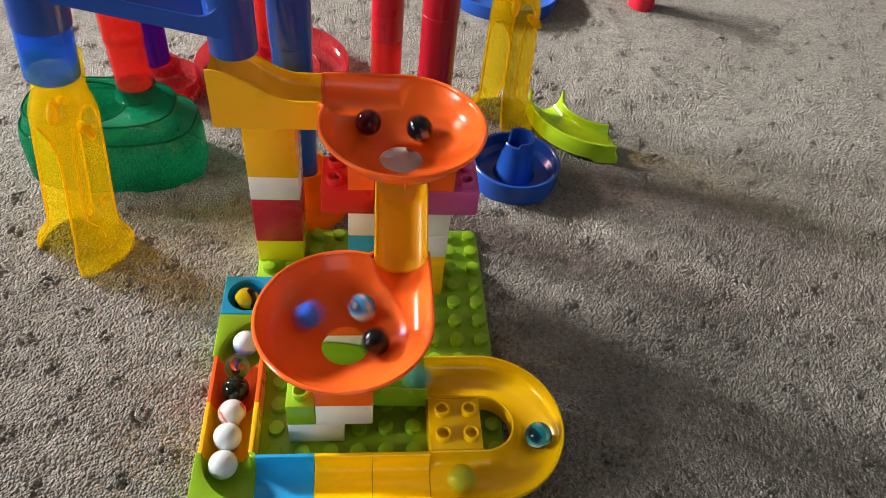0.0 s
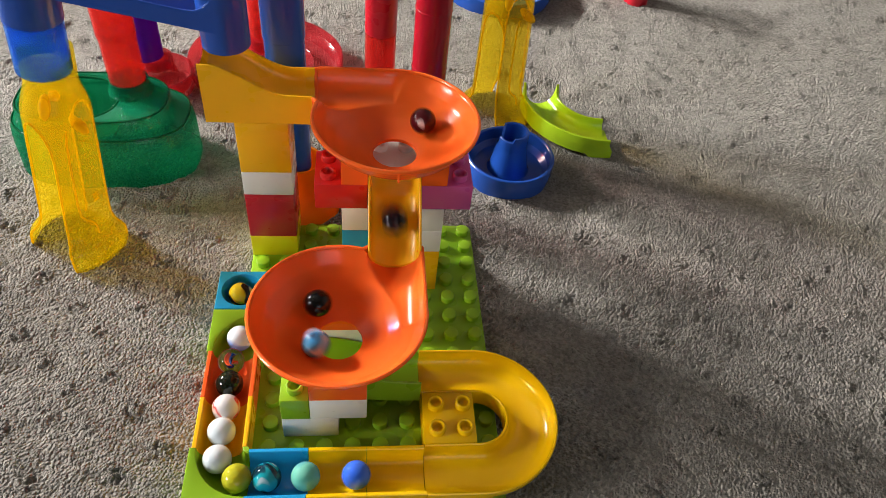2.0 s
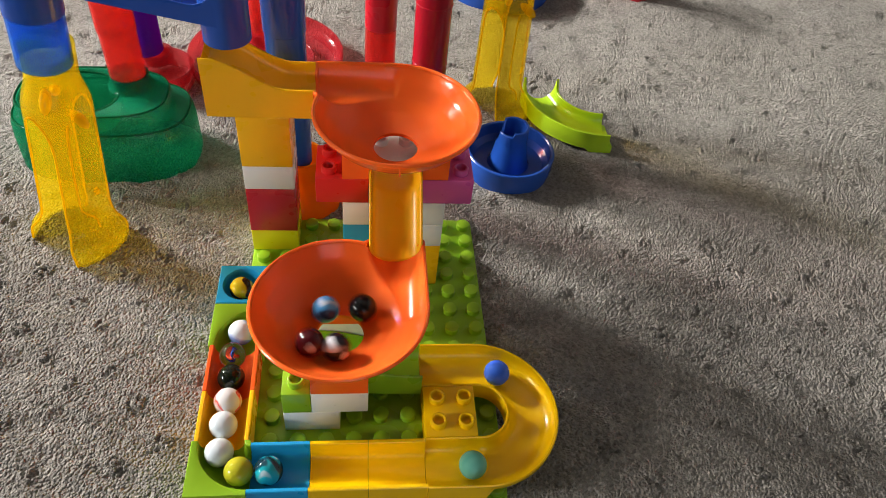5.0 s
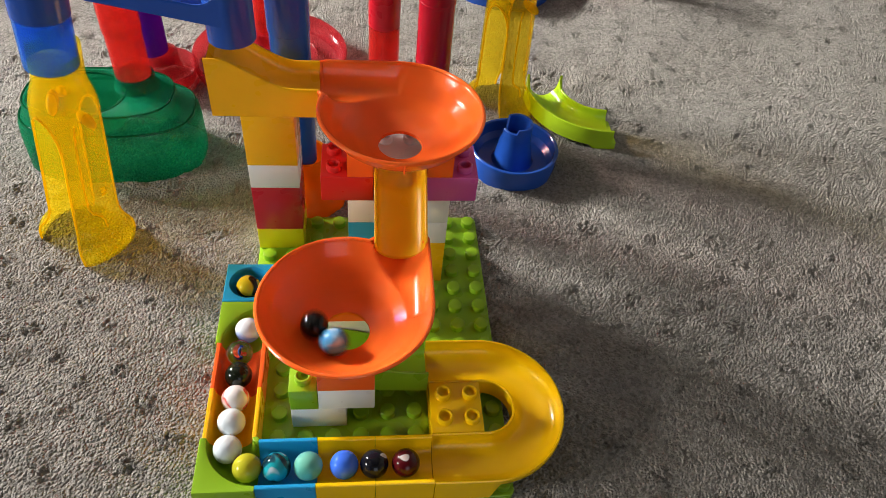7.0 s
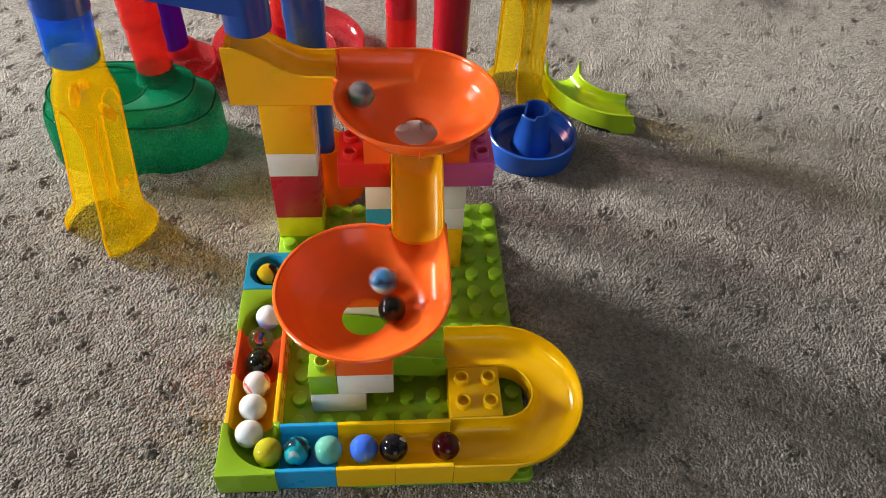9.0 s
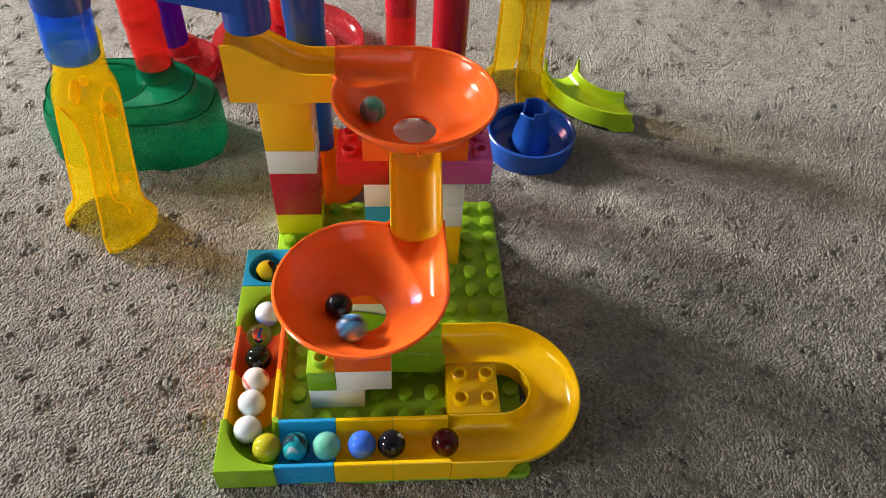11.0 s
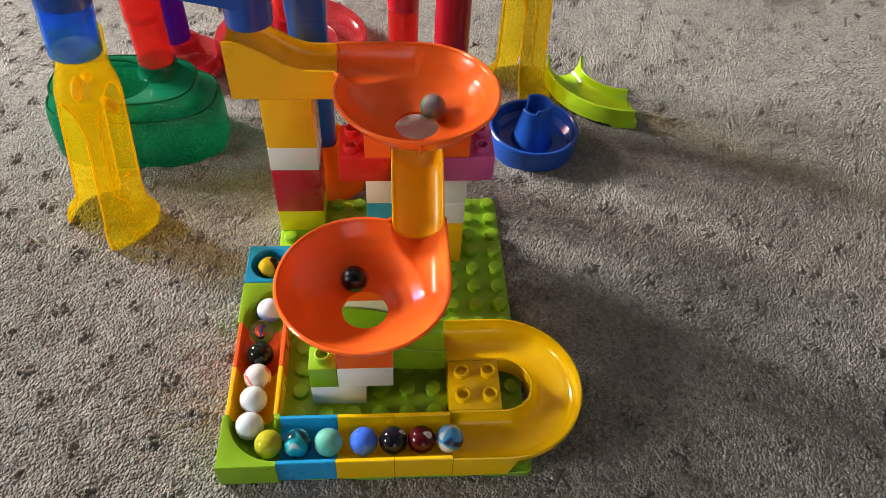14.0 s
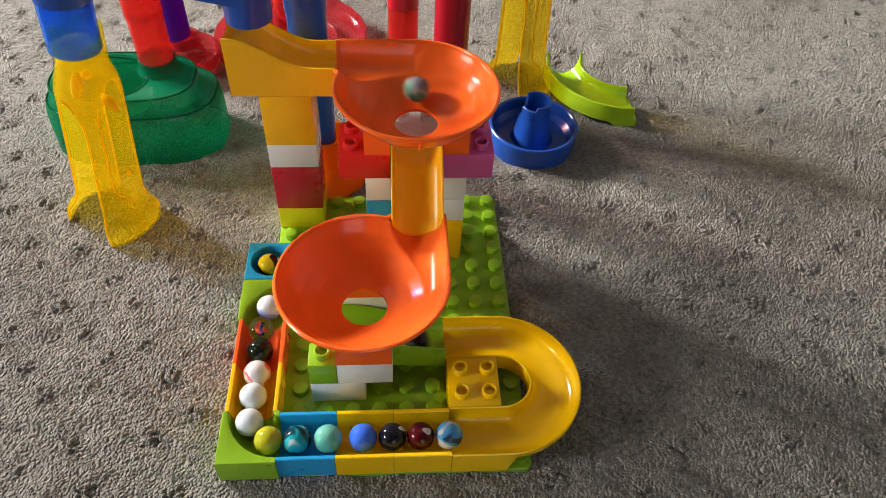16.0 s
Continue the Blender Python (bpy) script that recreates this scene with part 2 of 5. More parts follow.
def brick(color, x, y, nx, ny, z0, z1, mat, where, topstuds=()):
    """A toy brick; x, y, nx, ny in studs, z in brick heights."""
    t = thing("toy_brick", f"{color} plastic toy building brick {where}", "toy brick", x * U, y * U, z0 * B, "bricks of the marble run")
    g = 0.0001
    part("body", box(g, nx * U - g, g, ny * U - g, 0.00005, (z1 - z0) * B - 0.00005, 0.0006), mat, t)
    studs(t, mat, [((a + 0.5) * U, (b + 0.5) * U) for a, b in topstuds], True, (z1 - z0) * B)
    return t


# ---- room ----


def smooth01(a):
    a = np.clip(a, 0, 1)
    return a * a * (3 - 2 * a)


def value_noise(x, y, cell, seed):
    rng = np.random.default_rng(seed)
    g = rng.random((257, 257))
    fx, fy = x / cell, y / cell
    ix, iy = np.floor(fx).astype(int), np.floor(fy).astype(int)
    tx, ty = smooth01(fx - ix), smooth01(fy - iy)
    ix, iy = ix % 256, iy % 256
    return (g[ix, iy] * (1 - tx) + g[ix + 1, iy] * tx) * (1 - ty) + (g[ix, iy + 1] * (1 - tx) + g[ix + 1, iy + 1] * tx) * ty


def tufts(x, y, cell, seed):
    """Rounded carpet tufts: distance to the nearest of jittered points, in cells."""
    rng = np.random.default_rng(seed)
    jx, jy, jh = rng.random((256, 256)), rng.random((256, 256)), rng.random((256, 256))
    fx, fy = x / cell, y / cell
    ix, iy = np.floor(fx).astype(int), np.floor(fy).astype(int)
    best = np.full(x.shape, 9.0)
    high = np.zeros(x.shape)
    for dx in (-1, 0, 1):
        for dy in (-1, 0, 1):
            cx, cy = ix + dx, iy + dy
            a, b = cx % 256, cy % 256
            d = (cx + jx[a, b] - fx) ** 2 + (cy + jy[a, b] - fy) ** 2
            near = d < best
            best = np.where(near, d, best)
            high = np.where(near, jh[a, b], high)
    return np.clip(1 - best * 1.1, 0, 1) * (0.55 + 0.45 * high)


def spots(x, y, cell, seed, r):
    """Soft round patches, one in each cell, jittered, some of them missing."""
    rng = np.random.default_rng(seed)
    jx, jy, jr = rng.random((256, 256)), rng.random((256, 256)), rng.random((256, 256))
    ix, iy = np.floor(x / cell).astype(int), np.floor(y / cell).astype(int)
    a, b = ix % 256, iy % 256
    d = np.hypot(x / cell - ix - 0.32 - 0.36 * jx[a, b], y / cell - iy - 0.32 - 0.36 * jy[a, b]) * cell
    return smooth01(1.6 - d / (r * (0.45 + 0.45 * jr[a, b])))


def carpet():
    fine_x, fine_y = np.arange(-0.33, 0.78, 0.00086), np.arange(-0.07, 0.69, 0.00086)
    xs = np.concatenate([np.linspace(-3.2, -0.36, 36), fine_x, np.linspace(0.785, 2.6, 40)])
    ys = np.concatenate([np.linspace(-2.5, -0.09, 30), fine_y, np.linspace(0.695, 3.3, 50)])
    gx, gy = np.meshgrid(xs, ys)
    wx = gx + 0.0018 * (value_noise(gx + 9, gy + 9, 0.012, 5) - 0.5)
    wy = gy + 0.0018 * (value_noise(gx + 4, gy + 7, 0.012, 6) - 0.5)
    pile = tufts(wx + 5, wy + 5, 0.0022, 1)
    z = 0.0012 * pile + 0.0002 * tufts(wy + 3, wx + 2, 0.0021, 11)
    z += 0.0006 * (value_noise(gx + 5, gy + 5, 0.0055, 2) - 0.5) + 0.0012 * (value_noise(gx + 5, gy + 5, 0.020, 3) - 0.5)
    z += 0.0035 * (value_noise(gx + 5, gy + 5, 0.08, 4) - 0.5)
    # the pile lies in short uneven waves
    z += 0.0024 * (value_noise(0.42 * (0.94 * wx - 0.34 * wy) + 6, 0.94 * wy + 0.34 * wx + 6, 0.0075, 8) - 0.5)
    # clusters of coarser knots with gaps between them, in a loose diamond pattern
    knots = smooth01((tufts(wx + 2, wy + 9, 0.0035, 21) - 0.28) / 0.4)
    z += spots(0.8 * wx + 0.6 * wy + 7, 0.8 * wy - 0.6 * wx + 7, 0.033, 31, 0.0078) * (0.0027 * knots - 0.0011 - 0.0006 * pile)
    inside = ((gx > 0.0165) & (gx < 0.1735) & (gy > 0.002) & (gy < 0.2235)) | ((gx > 0.001) & (gx < 0.02) & (gy > 0.001) & (gy < 0.159))
    z = np.where(inside, np.minimum(z, 0.0), z) + CZ + 0.0006
    z = np.where(inside, np.minimum(z, CZ - 0.0002), z)
    ny, nx = gx.shape
    co = np.stack([gx, gy, z], -1).reshape(-1, 3)
    i = np.arange(ny * nx).reshape(ny, nx)
    quads = np.stack([i[:-1, :-1], i[:-1, 1:], i[1:, 1:], i[1:, :-1]], -1).reshape(-1, 4)
    me = bpy.data.meshes.new("floor")
    me.vertices.add(len(co))
    me.vertices.foreach_set("co", co.ravel())
    me.loops.add(quads.size)
    me.loops.foreach_set("vertex_index", quads.ravel())
    me.polygons.add(len(quads))
    me.polygons.foreach_set("loop_start", np.arange(0, quads.size, 4))
    me.polygons.foreach_set("use_smooth", np.ones(len(quads), dtype=bool))
    me.update(calc_edges=True)
    me.materials.append(CARPET)
    return tagged(new("floor", me), "grey-brown tufted carpet with small clusters of raised knots in the pile", "carpet", kind="structure")


carpet()


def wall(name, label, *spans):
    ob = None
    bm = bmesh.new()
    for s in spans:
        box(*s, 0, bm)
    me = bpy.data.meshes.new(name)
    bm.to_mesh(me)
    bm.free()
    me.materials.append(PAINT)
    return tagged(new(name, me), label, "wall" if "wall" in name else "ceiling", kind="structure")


WEST = ((-1.15, -0.15, 0.78, 1.38), (0.92, 1.68, 1.30, 1.92), (1.87, 2.63, 1.42, 2.04))
piers = [-2.5] + [y for w in WEST for y in w[:2]] + [3.3]
wall("wall_west", "beige painted wall with three window openings",
     *[(-3.35, -3.2, piers[k], piers[k + 1], -0.02, 3.0) for k in (0, 2, 4, 6)],
     *[(-3.35, -3.2, a, b, -0.02, lo) for a, b, lo, hi in WEST], *[(-3.35, -3.2, a, b, hi, 3.0) for a, b, lo, hi in WEST])
# added partition, out of view: its end dims window light towards the front
wall("wall_light_block", "added beige painted partition wall, out of view, blocking part of the window light", (-1.3, -1.2, -2.5, -0.74, -0.02, 3.0), (-1.3, -1.2, 0.20, 0.62, -0.02, 3.0), (-1.3, -1.2, -0.74, 0.20, 2.1, 3.0))
wall("wall_east", "beige painted wall", (2.6, 2.75, -2.5, 3.3, -0.02, 3.0))
wall("wall_north", "beige painted wall", (-3.35, 2.75, 3.3, 3.45, -0.02, 3.0))
# the south opening is added, out of view, to go with the fill lamp
wall("wall_south", "beige painted wall with an opening behind the fill lamp", (-3.35, -0.1, -2.65, -2.5, -0.02, 3.0), (1.3, 2.75, -2.65, -2.5, -0.02, 3.0), (-0.1, 1.3, -2.65, -2.5, 2.1, 3.0))
wall("ceiling", "beige painted ceiling", (-3.35, 2.75, -2.65, 3.45, 3.0, 3.1))

# ---- brick marble run ----


def baseplate():
    t = thing("base_plate", "lime green studded plastic base plate lying on the carpet", "base plate", 1 * U, 0, CZ)
    w, d = 10 * U, 14 * U
    bm = bmesh.new()
    r = 0.004
    ring = []
    for cx, cy, a0 in ((w - r - .0015, r + 0.0012, -90), (w - r - .0015, d - r, 0), (r, d - r, 90), (r, r + 0.0012, 180)):
        for k in range(7):
            a = radians(a0 + 15 * k)
            ring.append((cx + r * math.cos(a), cy + r * math.sin(a)))
    c = (w / 2, d / 2)
    rings = []
    for s, z in ((0, 0), (0, 0.0034), (0.0003, 0.0038), (0.0006, 0.004)):
        rings.append([(x - s * (1 if x > c[0] else -1), y - s * (1 if y > c[1] else -1), z) for x, y in ring])
    part("plate", loft(rings, bm), GREEN, t)
    spots = [((i + 0.5) * U, (j + 0.5) * U) for i in range(10) for j in range(14)]
    studs(t, GREEN, spots, False, 0.004)
    return t


baseplate()

brick("lemon yellow", 1, 12, 2, 2, 0, 1, LEMON, "at the foot of the tower")
brick("tall dark red", 1, 12, 2, 2, 1, 3, CRIMSON, "in the tower")
brick("white", 1, 12, 2, 2, 3, 4, WHITE, "in the tower")
brick("tall amber yellow", 1, 12, 2, 2, 4, 6, AMBER, "under the feeder")
brick("tall amber yellow", 7, 10, 2, 2, 0, 2, AMBER, "standing on the base plate")
brick("white", 7, 10, 2, 2, 2, 3, WHITE, "in the support column")
brick("white", 7, 10, 2, 2, 3, 4, WHITE, "under the magenta brick")
brick("teal blue", 5, 10, 2, 2, 0, 3, TEAL, "in the support column")
brick("white", 6, 10.95, 2, 2, 4, 4.85, WHITE, "under the upper funnel's hole", ((0, 1), (1, 1)))
brick("cream", 5, 10, 2, 2, 3, 4, CREAM, "under the red brick")
brick("red", 4, 10, 2, 2, 4, 5, RED, "carrying the upper funnel", ((0, 0), (0, 1)))
brick("magenta", 8, 10, 2, 2, 4, 5, PURPLE, "carrying the upper funnel", ((1, 0), (1, 1)))
brick("white", 3, 3, 2, 1, 0, 1, WHITE, "on the base plate")
brick("white", 4, 3, 2, 1, 1, 2, WHITE, "under the lower funnel")
brick("lime green", 3, 3, 1, 1, 1, 2, GREEN, "beside the lower funnel's support", ((0, 0),))
brick("white", 4, 6, 2, 1, 0, 2, WHITE, "behind the green chute")

# channel pieces
WO, WI = 0.92 * U, 0.76 * U


def straight(x, y, along, mat, color, where):
    t = thing("track_piece", f"{color} plastic straight marble track {where}", "marble track", x * U, y * U, 0, "track pieces of the marble run")
    rings = []
    for s in (0.00015, 2 * U - 0.00015):
        c, side = ((s, U), (0, 1)) if along == "x" else ((U, s), (1, 0))
        rings.append(trough(c, side, WO, WI, B, 0.0125, 0.0001))
    part("channel", loft(rings), mat, t)


def corner(x, y, ox, oy, where):
    """Square block with a quarter channel about its inner corner (ox, oy in 0 or 2)."""
    t = thing("corner_track", f"lime green corner marble track {where}", "marble track", x * U, y * U, 0, "track pieces of the marble run")
    sx, sy = (1 if ox == 0 else -1), (1 if oy == 0 else -1)
    rings = []
    n = 24
    for i in range(n + 1):
        a = math.pi / 2 * i / n
        ca, sa = math.cos(a), math.sin(a)
        full = 2 * U / max(ca, sa)

        def at(r, z):
            return (ox * U + sx * r * ca, oy * U + sy * r * sa, z)
        pts = [at(0.0006, 0.0001), at(0.0006, B), at(0.0030, B)]
        r0, r1 = 0.0035, 2 * U - 0.0036
        for k in range(15):
            w = math.pi * k / 14
            pts.append(at((r0 + r1) / 2 - (r1 - r0) / 2 * math.cos(w), B - 0.0004 - 0.0125 * math.sin(w) ** 0.8))
        pts += [at(r1 + 0.0006, B), at(full - 0.0006, B), at(full - 0.0001, B - 0.0006), at(full - 0.0001, 0.0001)]
        rings.append(pts)
    part("channel", loft(rings), GREEN, t)


def cup(x, y):
    t = thing("end_cup", "sky blue plastic end piece with a round marble pocket", "marble track", x * U, y * U, 0, "track pieces of the marble run")
    n = 48
    rings = []
    prof = [(0, 0.0001, 1), (0, B - 0.0006, 1), (0.0006, B, 1), (0.0, B, 0), (0.0003, B - 0.0005, 0)]
    for i in range(n):
        a = 2 * math.pi * i / n
        ca, sa = math.cos(a), math.sin(a)
        full = 0.99 * U / max(abs(ca), abs(sa))
        pts = [(U + (full - s if sq else 0.0132 - s) * ca, U + (full - s if sq else 0.0132 - s) * sa, z) for s, z, sq in prof]
        for k in range(1, 8):
            w = math.pi / 2 * k / 7.3
            pts.append((U + 0.0129 * math.cos(w) * ca, U + 0.0129 * math.cos(w) * sa, B - 0.0008 - 0.0120 * math.sin(w)))
        rings.append(pts)
    bm = loft(rings, loop=True, closed=False)
    part("pocket_block", bm, BLUE, t)


corner(0, 0, 2, 2, "in the collecting row")
straight(0, 2, "y", AMBER, "amber yellow", "in the collecting row")
straight(0, 4, "y", REDOR, "orange-red", "in the collecting row")
corner(0, 6, 2, 0, "in the collecting row")
cup(0, 8)
straight(2, 0, "x", BLUE, "sky blue", "in the front row")
straight(4, 0, "x", YELLOW, "yellow", "in the front row")
straight(6, 0, "x", YELLOW, "yellow", "in the front row beside the bend")


def u_turn():
    t = thing("u_turn_track", "yellow plastic U-shaped bend track with four hollow studs", "marble track", 8 * U, 0, 0)
    st = []
    for s in (0.0002, 1.0 * U, 1.98 * U):
        st.append(((s, 5 * U), (0, -1), 0.0001))
    for i in range(1, 36):
        a = math.pi / 2 - math.pi * i / 36
        lift = 0.0062 * min(1, math.sin(math.pi * i / 36) * 24)
        st.append(((2 * U + 2 * U * math.cos(a), 3 * U + 2 * U * math.sin(a)), (-math.cos(a), -math.sin(a)), lift))
    for s in (1.98 * U, 1.0 * U, 0.0002):
        st.append(((s, 1 * U), (0, 1), 0.0001))
    rings = []
    for c, side, low in st:
        row = trough(c, side, 0.955 * U, 0.87 * U, B, 0.0122, low, n=16)
        # the rounded underside of the bend rises to a short outer lip
        rise = (B - 0.004 - low) * (low - 0.0001) / 0.0061
        row[0] = (row[0][0], row[0][1], low + rise)
        for k in range(1, 9):
            o = 0.87 * U * math.cos(math.pi * k / 9)
            up = rise * (1 - math.sin(math.pi * k / 9) ** 0.8) if k > 4 else 0.0
            row.append((c[0] + side[0] * o, c[1] + side[1] * o, low + up))
        rings.append(row)
    part("channel", loft(rings), YELLOW, t)
    bm = box(0.0003, 1.90 * U, 1.97 * U, 4.03 * U, 0.0001, B - 0.0004, 0.0003)
    part("stud_block", bm, YELLOW, t)
    studs(t, YELLOW, [(a * U, b * U) for a in (0.5, 1.5) for b in (2.5, 3.5)], True, B - 0.0004)


u_turn()


def chute():
    t = thing("outlet_chute", "lime green plastic outlet chute under the lower funnel", "marble track", 4 * U, 4 * U, 0)
    rings = []
    for i in range(13):
        s = 4 * U * i / 12
        w = i / 12
        fall = 1 - float(smooth01(w))
        rim_front = B * (1.50 + 0.42 * fall)
        rim_back = B * (1.03 + 0.75 * fall)
        rings.append(trough((s - (0 if i < 12 else 0.0004), U), (0, 1), 0.97 * U, 0.88 * U, rim_front, 0.0150, 0.55 * B + 0.004 * fall, n=14, rim2=rim_back))
    part("channel", loft(rings), GREEN, t)
    part("foot", box(0.002, 1.6 * U, 0.1 * U, 1.9 * U, 0.0001, 0.6 * B, 0.0004), GREEN, t)


chute()

# funnels
HOLE = 0.83 * U
BOWL = ((0.0, -1.40), (0.83, -1.36), (1.2, -1.25), (1.7, -1.05), (2.2, -0.78), (2.6, -0.46), (2.82, -0.2), (2.93, -0.04), (3.0, 0.0), (9.0, 0.0))


def bowl_z(x, y):
    """Height of the funnel's inside below its rim, x, y in studs from its centre, in metres."""
    r = math.hypot(x, y)
    z = float(np.interp(r, [a for a, _ in BOWL], [b for _, b in BOWL]))
    if x > 0.95 and y > -0.9:
        w = 1 - ((x - 1.95) / 0.96) ** 2
        if w > 0:
            z = min(z, -(0.72 + 0.10 * (3 - y) / 3) * math.sqrt(w) * min(1, (y + 0.9) / 0.9))
    return z * B


def funnel(x, y, z, turn, label):
    t = thing("funnel", label, "marble funnel", x * U, y * U, z * B, "funnels of the marble run", rz=turn)
    rows_in, n, m = [], 200, 34
    angles = [2 * math.pi * i / n for i in range(n)]
    bm = bmesh.new()
    for a in angles:
        ca, sa = math.cos(a), math.sin(a)
        edge = 3.0
        if 0 <= a <= math.pi / 4:
            edge = 3.0 / ca
        elif a <= math.atan2(3, 0.95):
            edge = 3.0 / sa
        line = []
        for k in range(m + 1):
            r = 0.83 + (edge - 0.83) * (k / m) ** 0.9
            line.append((r * ca * U, r * sa * U, bowl_z(r * ca, r * sa)))
        thick = []
        for k in range(m, -1, -1):
            px, py, pz = line[k]
            thick.append((px * (1.004 if k == m else 0.999), py * (1.004 if k == m else 0.999), pz - 0.0021))
        rows_in.append(line + thick)
    loft(rows_in, bm, loop=True)
    part("bowl", bm, ORANGE, t, sharp=50)
    lip = []
    for line in rows_in:
        if not lip or (Vector(line[m]) - lip[-1]).length > 0.0008:
            lip.append(Vector(line[m]))
    bead([p - Vector((0, 0, 0.0004)) for p in lip], 0.0013, ORANGE, t, "rim", True)
    low = -2 * B
    for s in (-1.5, 1.5):
        top = []
        for a in np.linspace(-0.98, 0.98, 9):
            top.append([(a * U, (s + b) * U, min(bowl_z(a, s + b), -0.9 * B) - 0.0016) for b in np.linspace(-0.49, 0.49, 5)])
        rings = [[(r[0][0], r[0][1], low + 0.0001)] + r + [(r[-1][0], r[-1][1], low + 0.0001)] for r in top]
        part("foot", loft(rings), ORANGE if turn else REDOR, t)
    part("fin", box(-2.97 * U, -2.88 * U, -0.0006, 0.0006, -0.0085, -0.001, 0.0003), ORANGE, t) if turn else None
    return t


funnel(5, 5, 4, 0, "orange plastic marble funnel with a central hole, the lower one")
funnel(7, 11, 7, 90, "orange plastic marble funnel with a central hole, the upper one")


def slide():
    t = thing("slide_track", "amber yellow plastic slide between the two funnels", "marble track", 7 * U, 7.75 * U, 0)
    rings = []
    for i in range(19):
        w = i / 18
        y = 3.15 * w
        rim = B * float(np.interp(y, [0, 0.3, 2.0, 4.1], [4.02, 4.16, 5.32, 5.5]))
        rings.append(trough((0, y * U), (1, 0), 0.985 * U, 0.90 * U, rim, 0.0118, rim - 0.0142, n=16))
    part("channel", loft(rings), AMBER, t)
    rims(rings, AMBER, t)


slide()


def feeder():
    t = thing("feeder_track", "amber yellow plastic feeder chute on top of the tower", "marble track", 0, 12 * U, 6 * B)
    rings = []
    for i in range(25):
        x = 3.95 * U * i / 24
        w = float(smooth01((x / U - 0.25) / 2.9))
        rim = B * (2.0 - 1.0 * w)
        deep = 0.002 + 0.010 * min(1, 0.7 + 0.6 * w) if x > 0.08 * U else 0.004
        rings.append(trough((max(x, 0.0001), U), (0, 1), 0.985 * U, 0.87 * U, rim, deep, 0.0001, n=16, rim2=rim))
    part("channel", loft(rings), AMBER, t)
    rims(rings, AMBER, t)


feeder()

# ---- clear plastic marble run behind ----


def tube(name, label, x, y, z0, z1, r, mat, r_low=None, collar=(), lean=0.0):
    """Open tube, z0 to z1, with wider collars at given heights."""
    t = thing(name, label, "marble run tube", x, y, z0, "tubes of the clear marble run", ry=lean)
    hgt = z1 - z0
    outer = [(r_low or r, 0.0), (r_low or r, 0.004), (r, 0.0042)]
    for cz in collar:
        outer += [(r, cz - z0 - 0.0003), (r + 0.0003, cz - z0), (r + 0.0003, cz - z0 + 0.0012), (r, cz - z0 + 0.0016)]
    outer += [(r, hgt)]
    inner = [(a - 0.0014, b) for a, b in outer[::-1]]
    part("wall", lathe(outer + inner, 44, loop=True), mat, t)
    return t


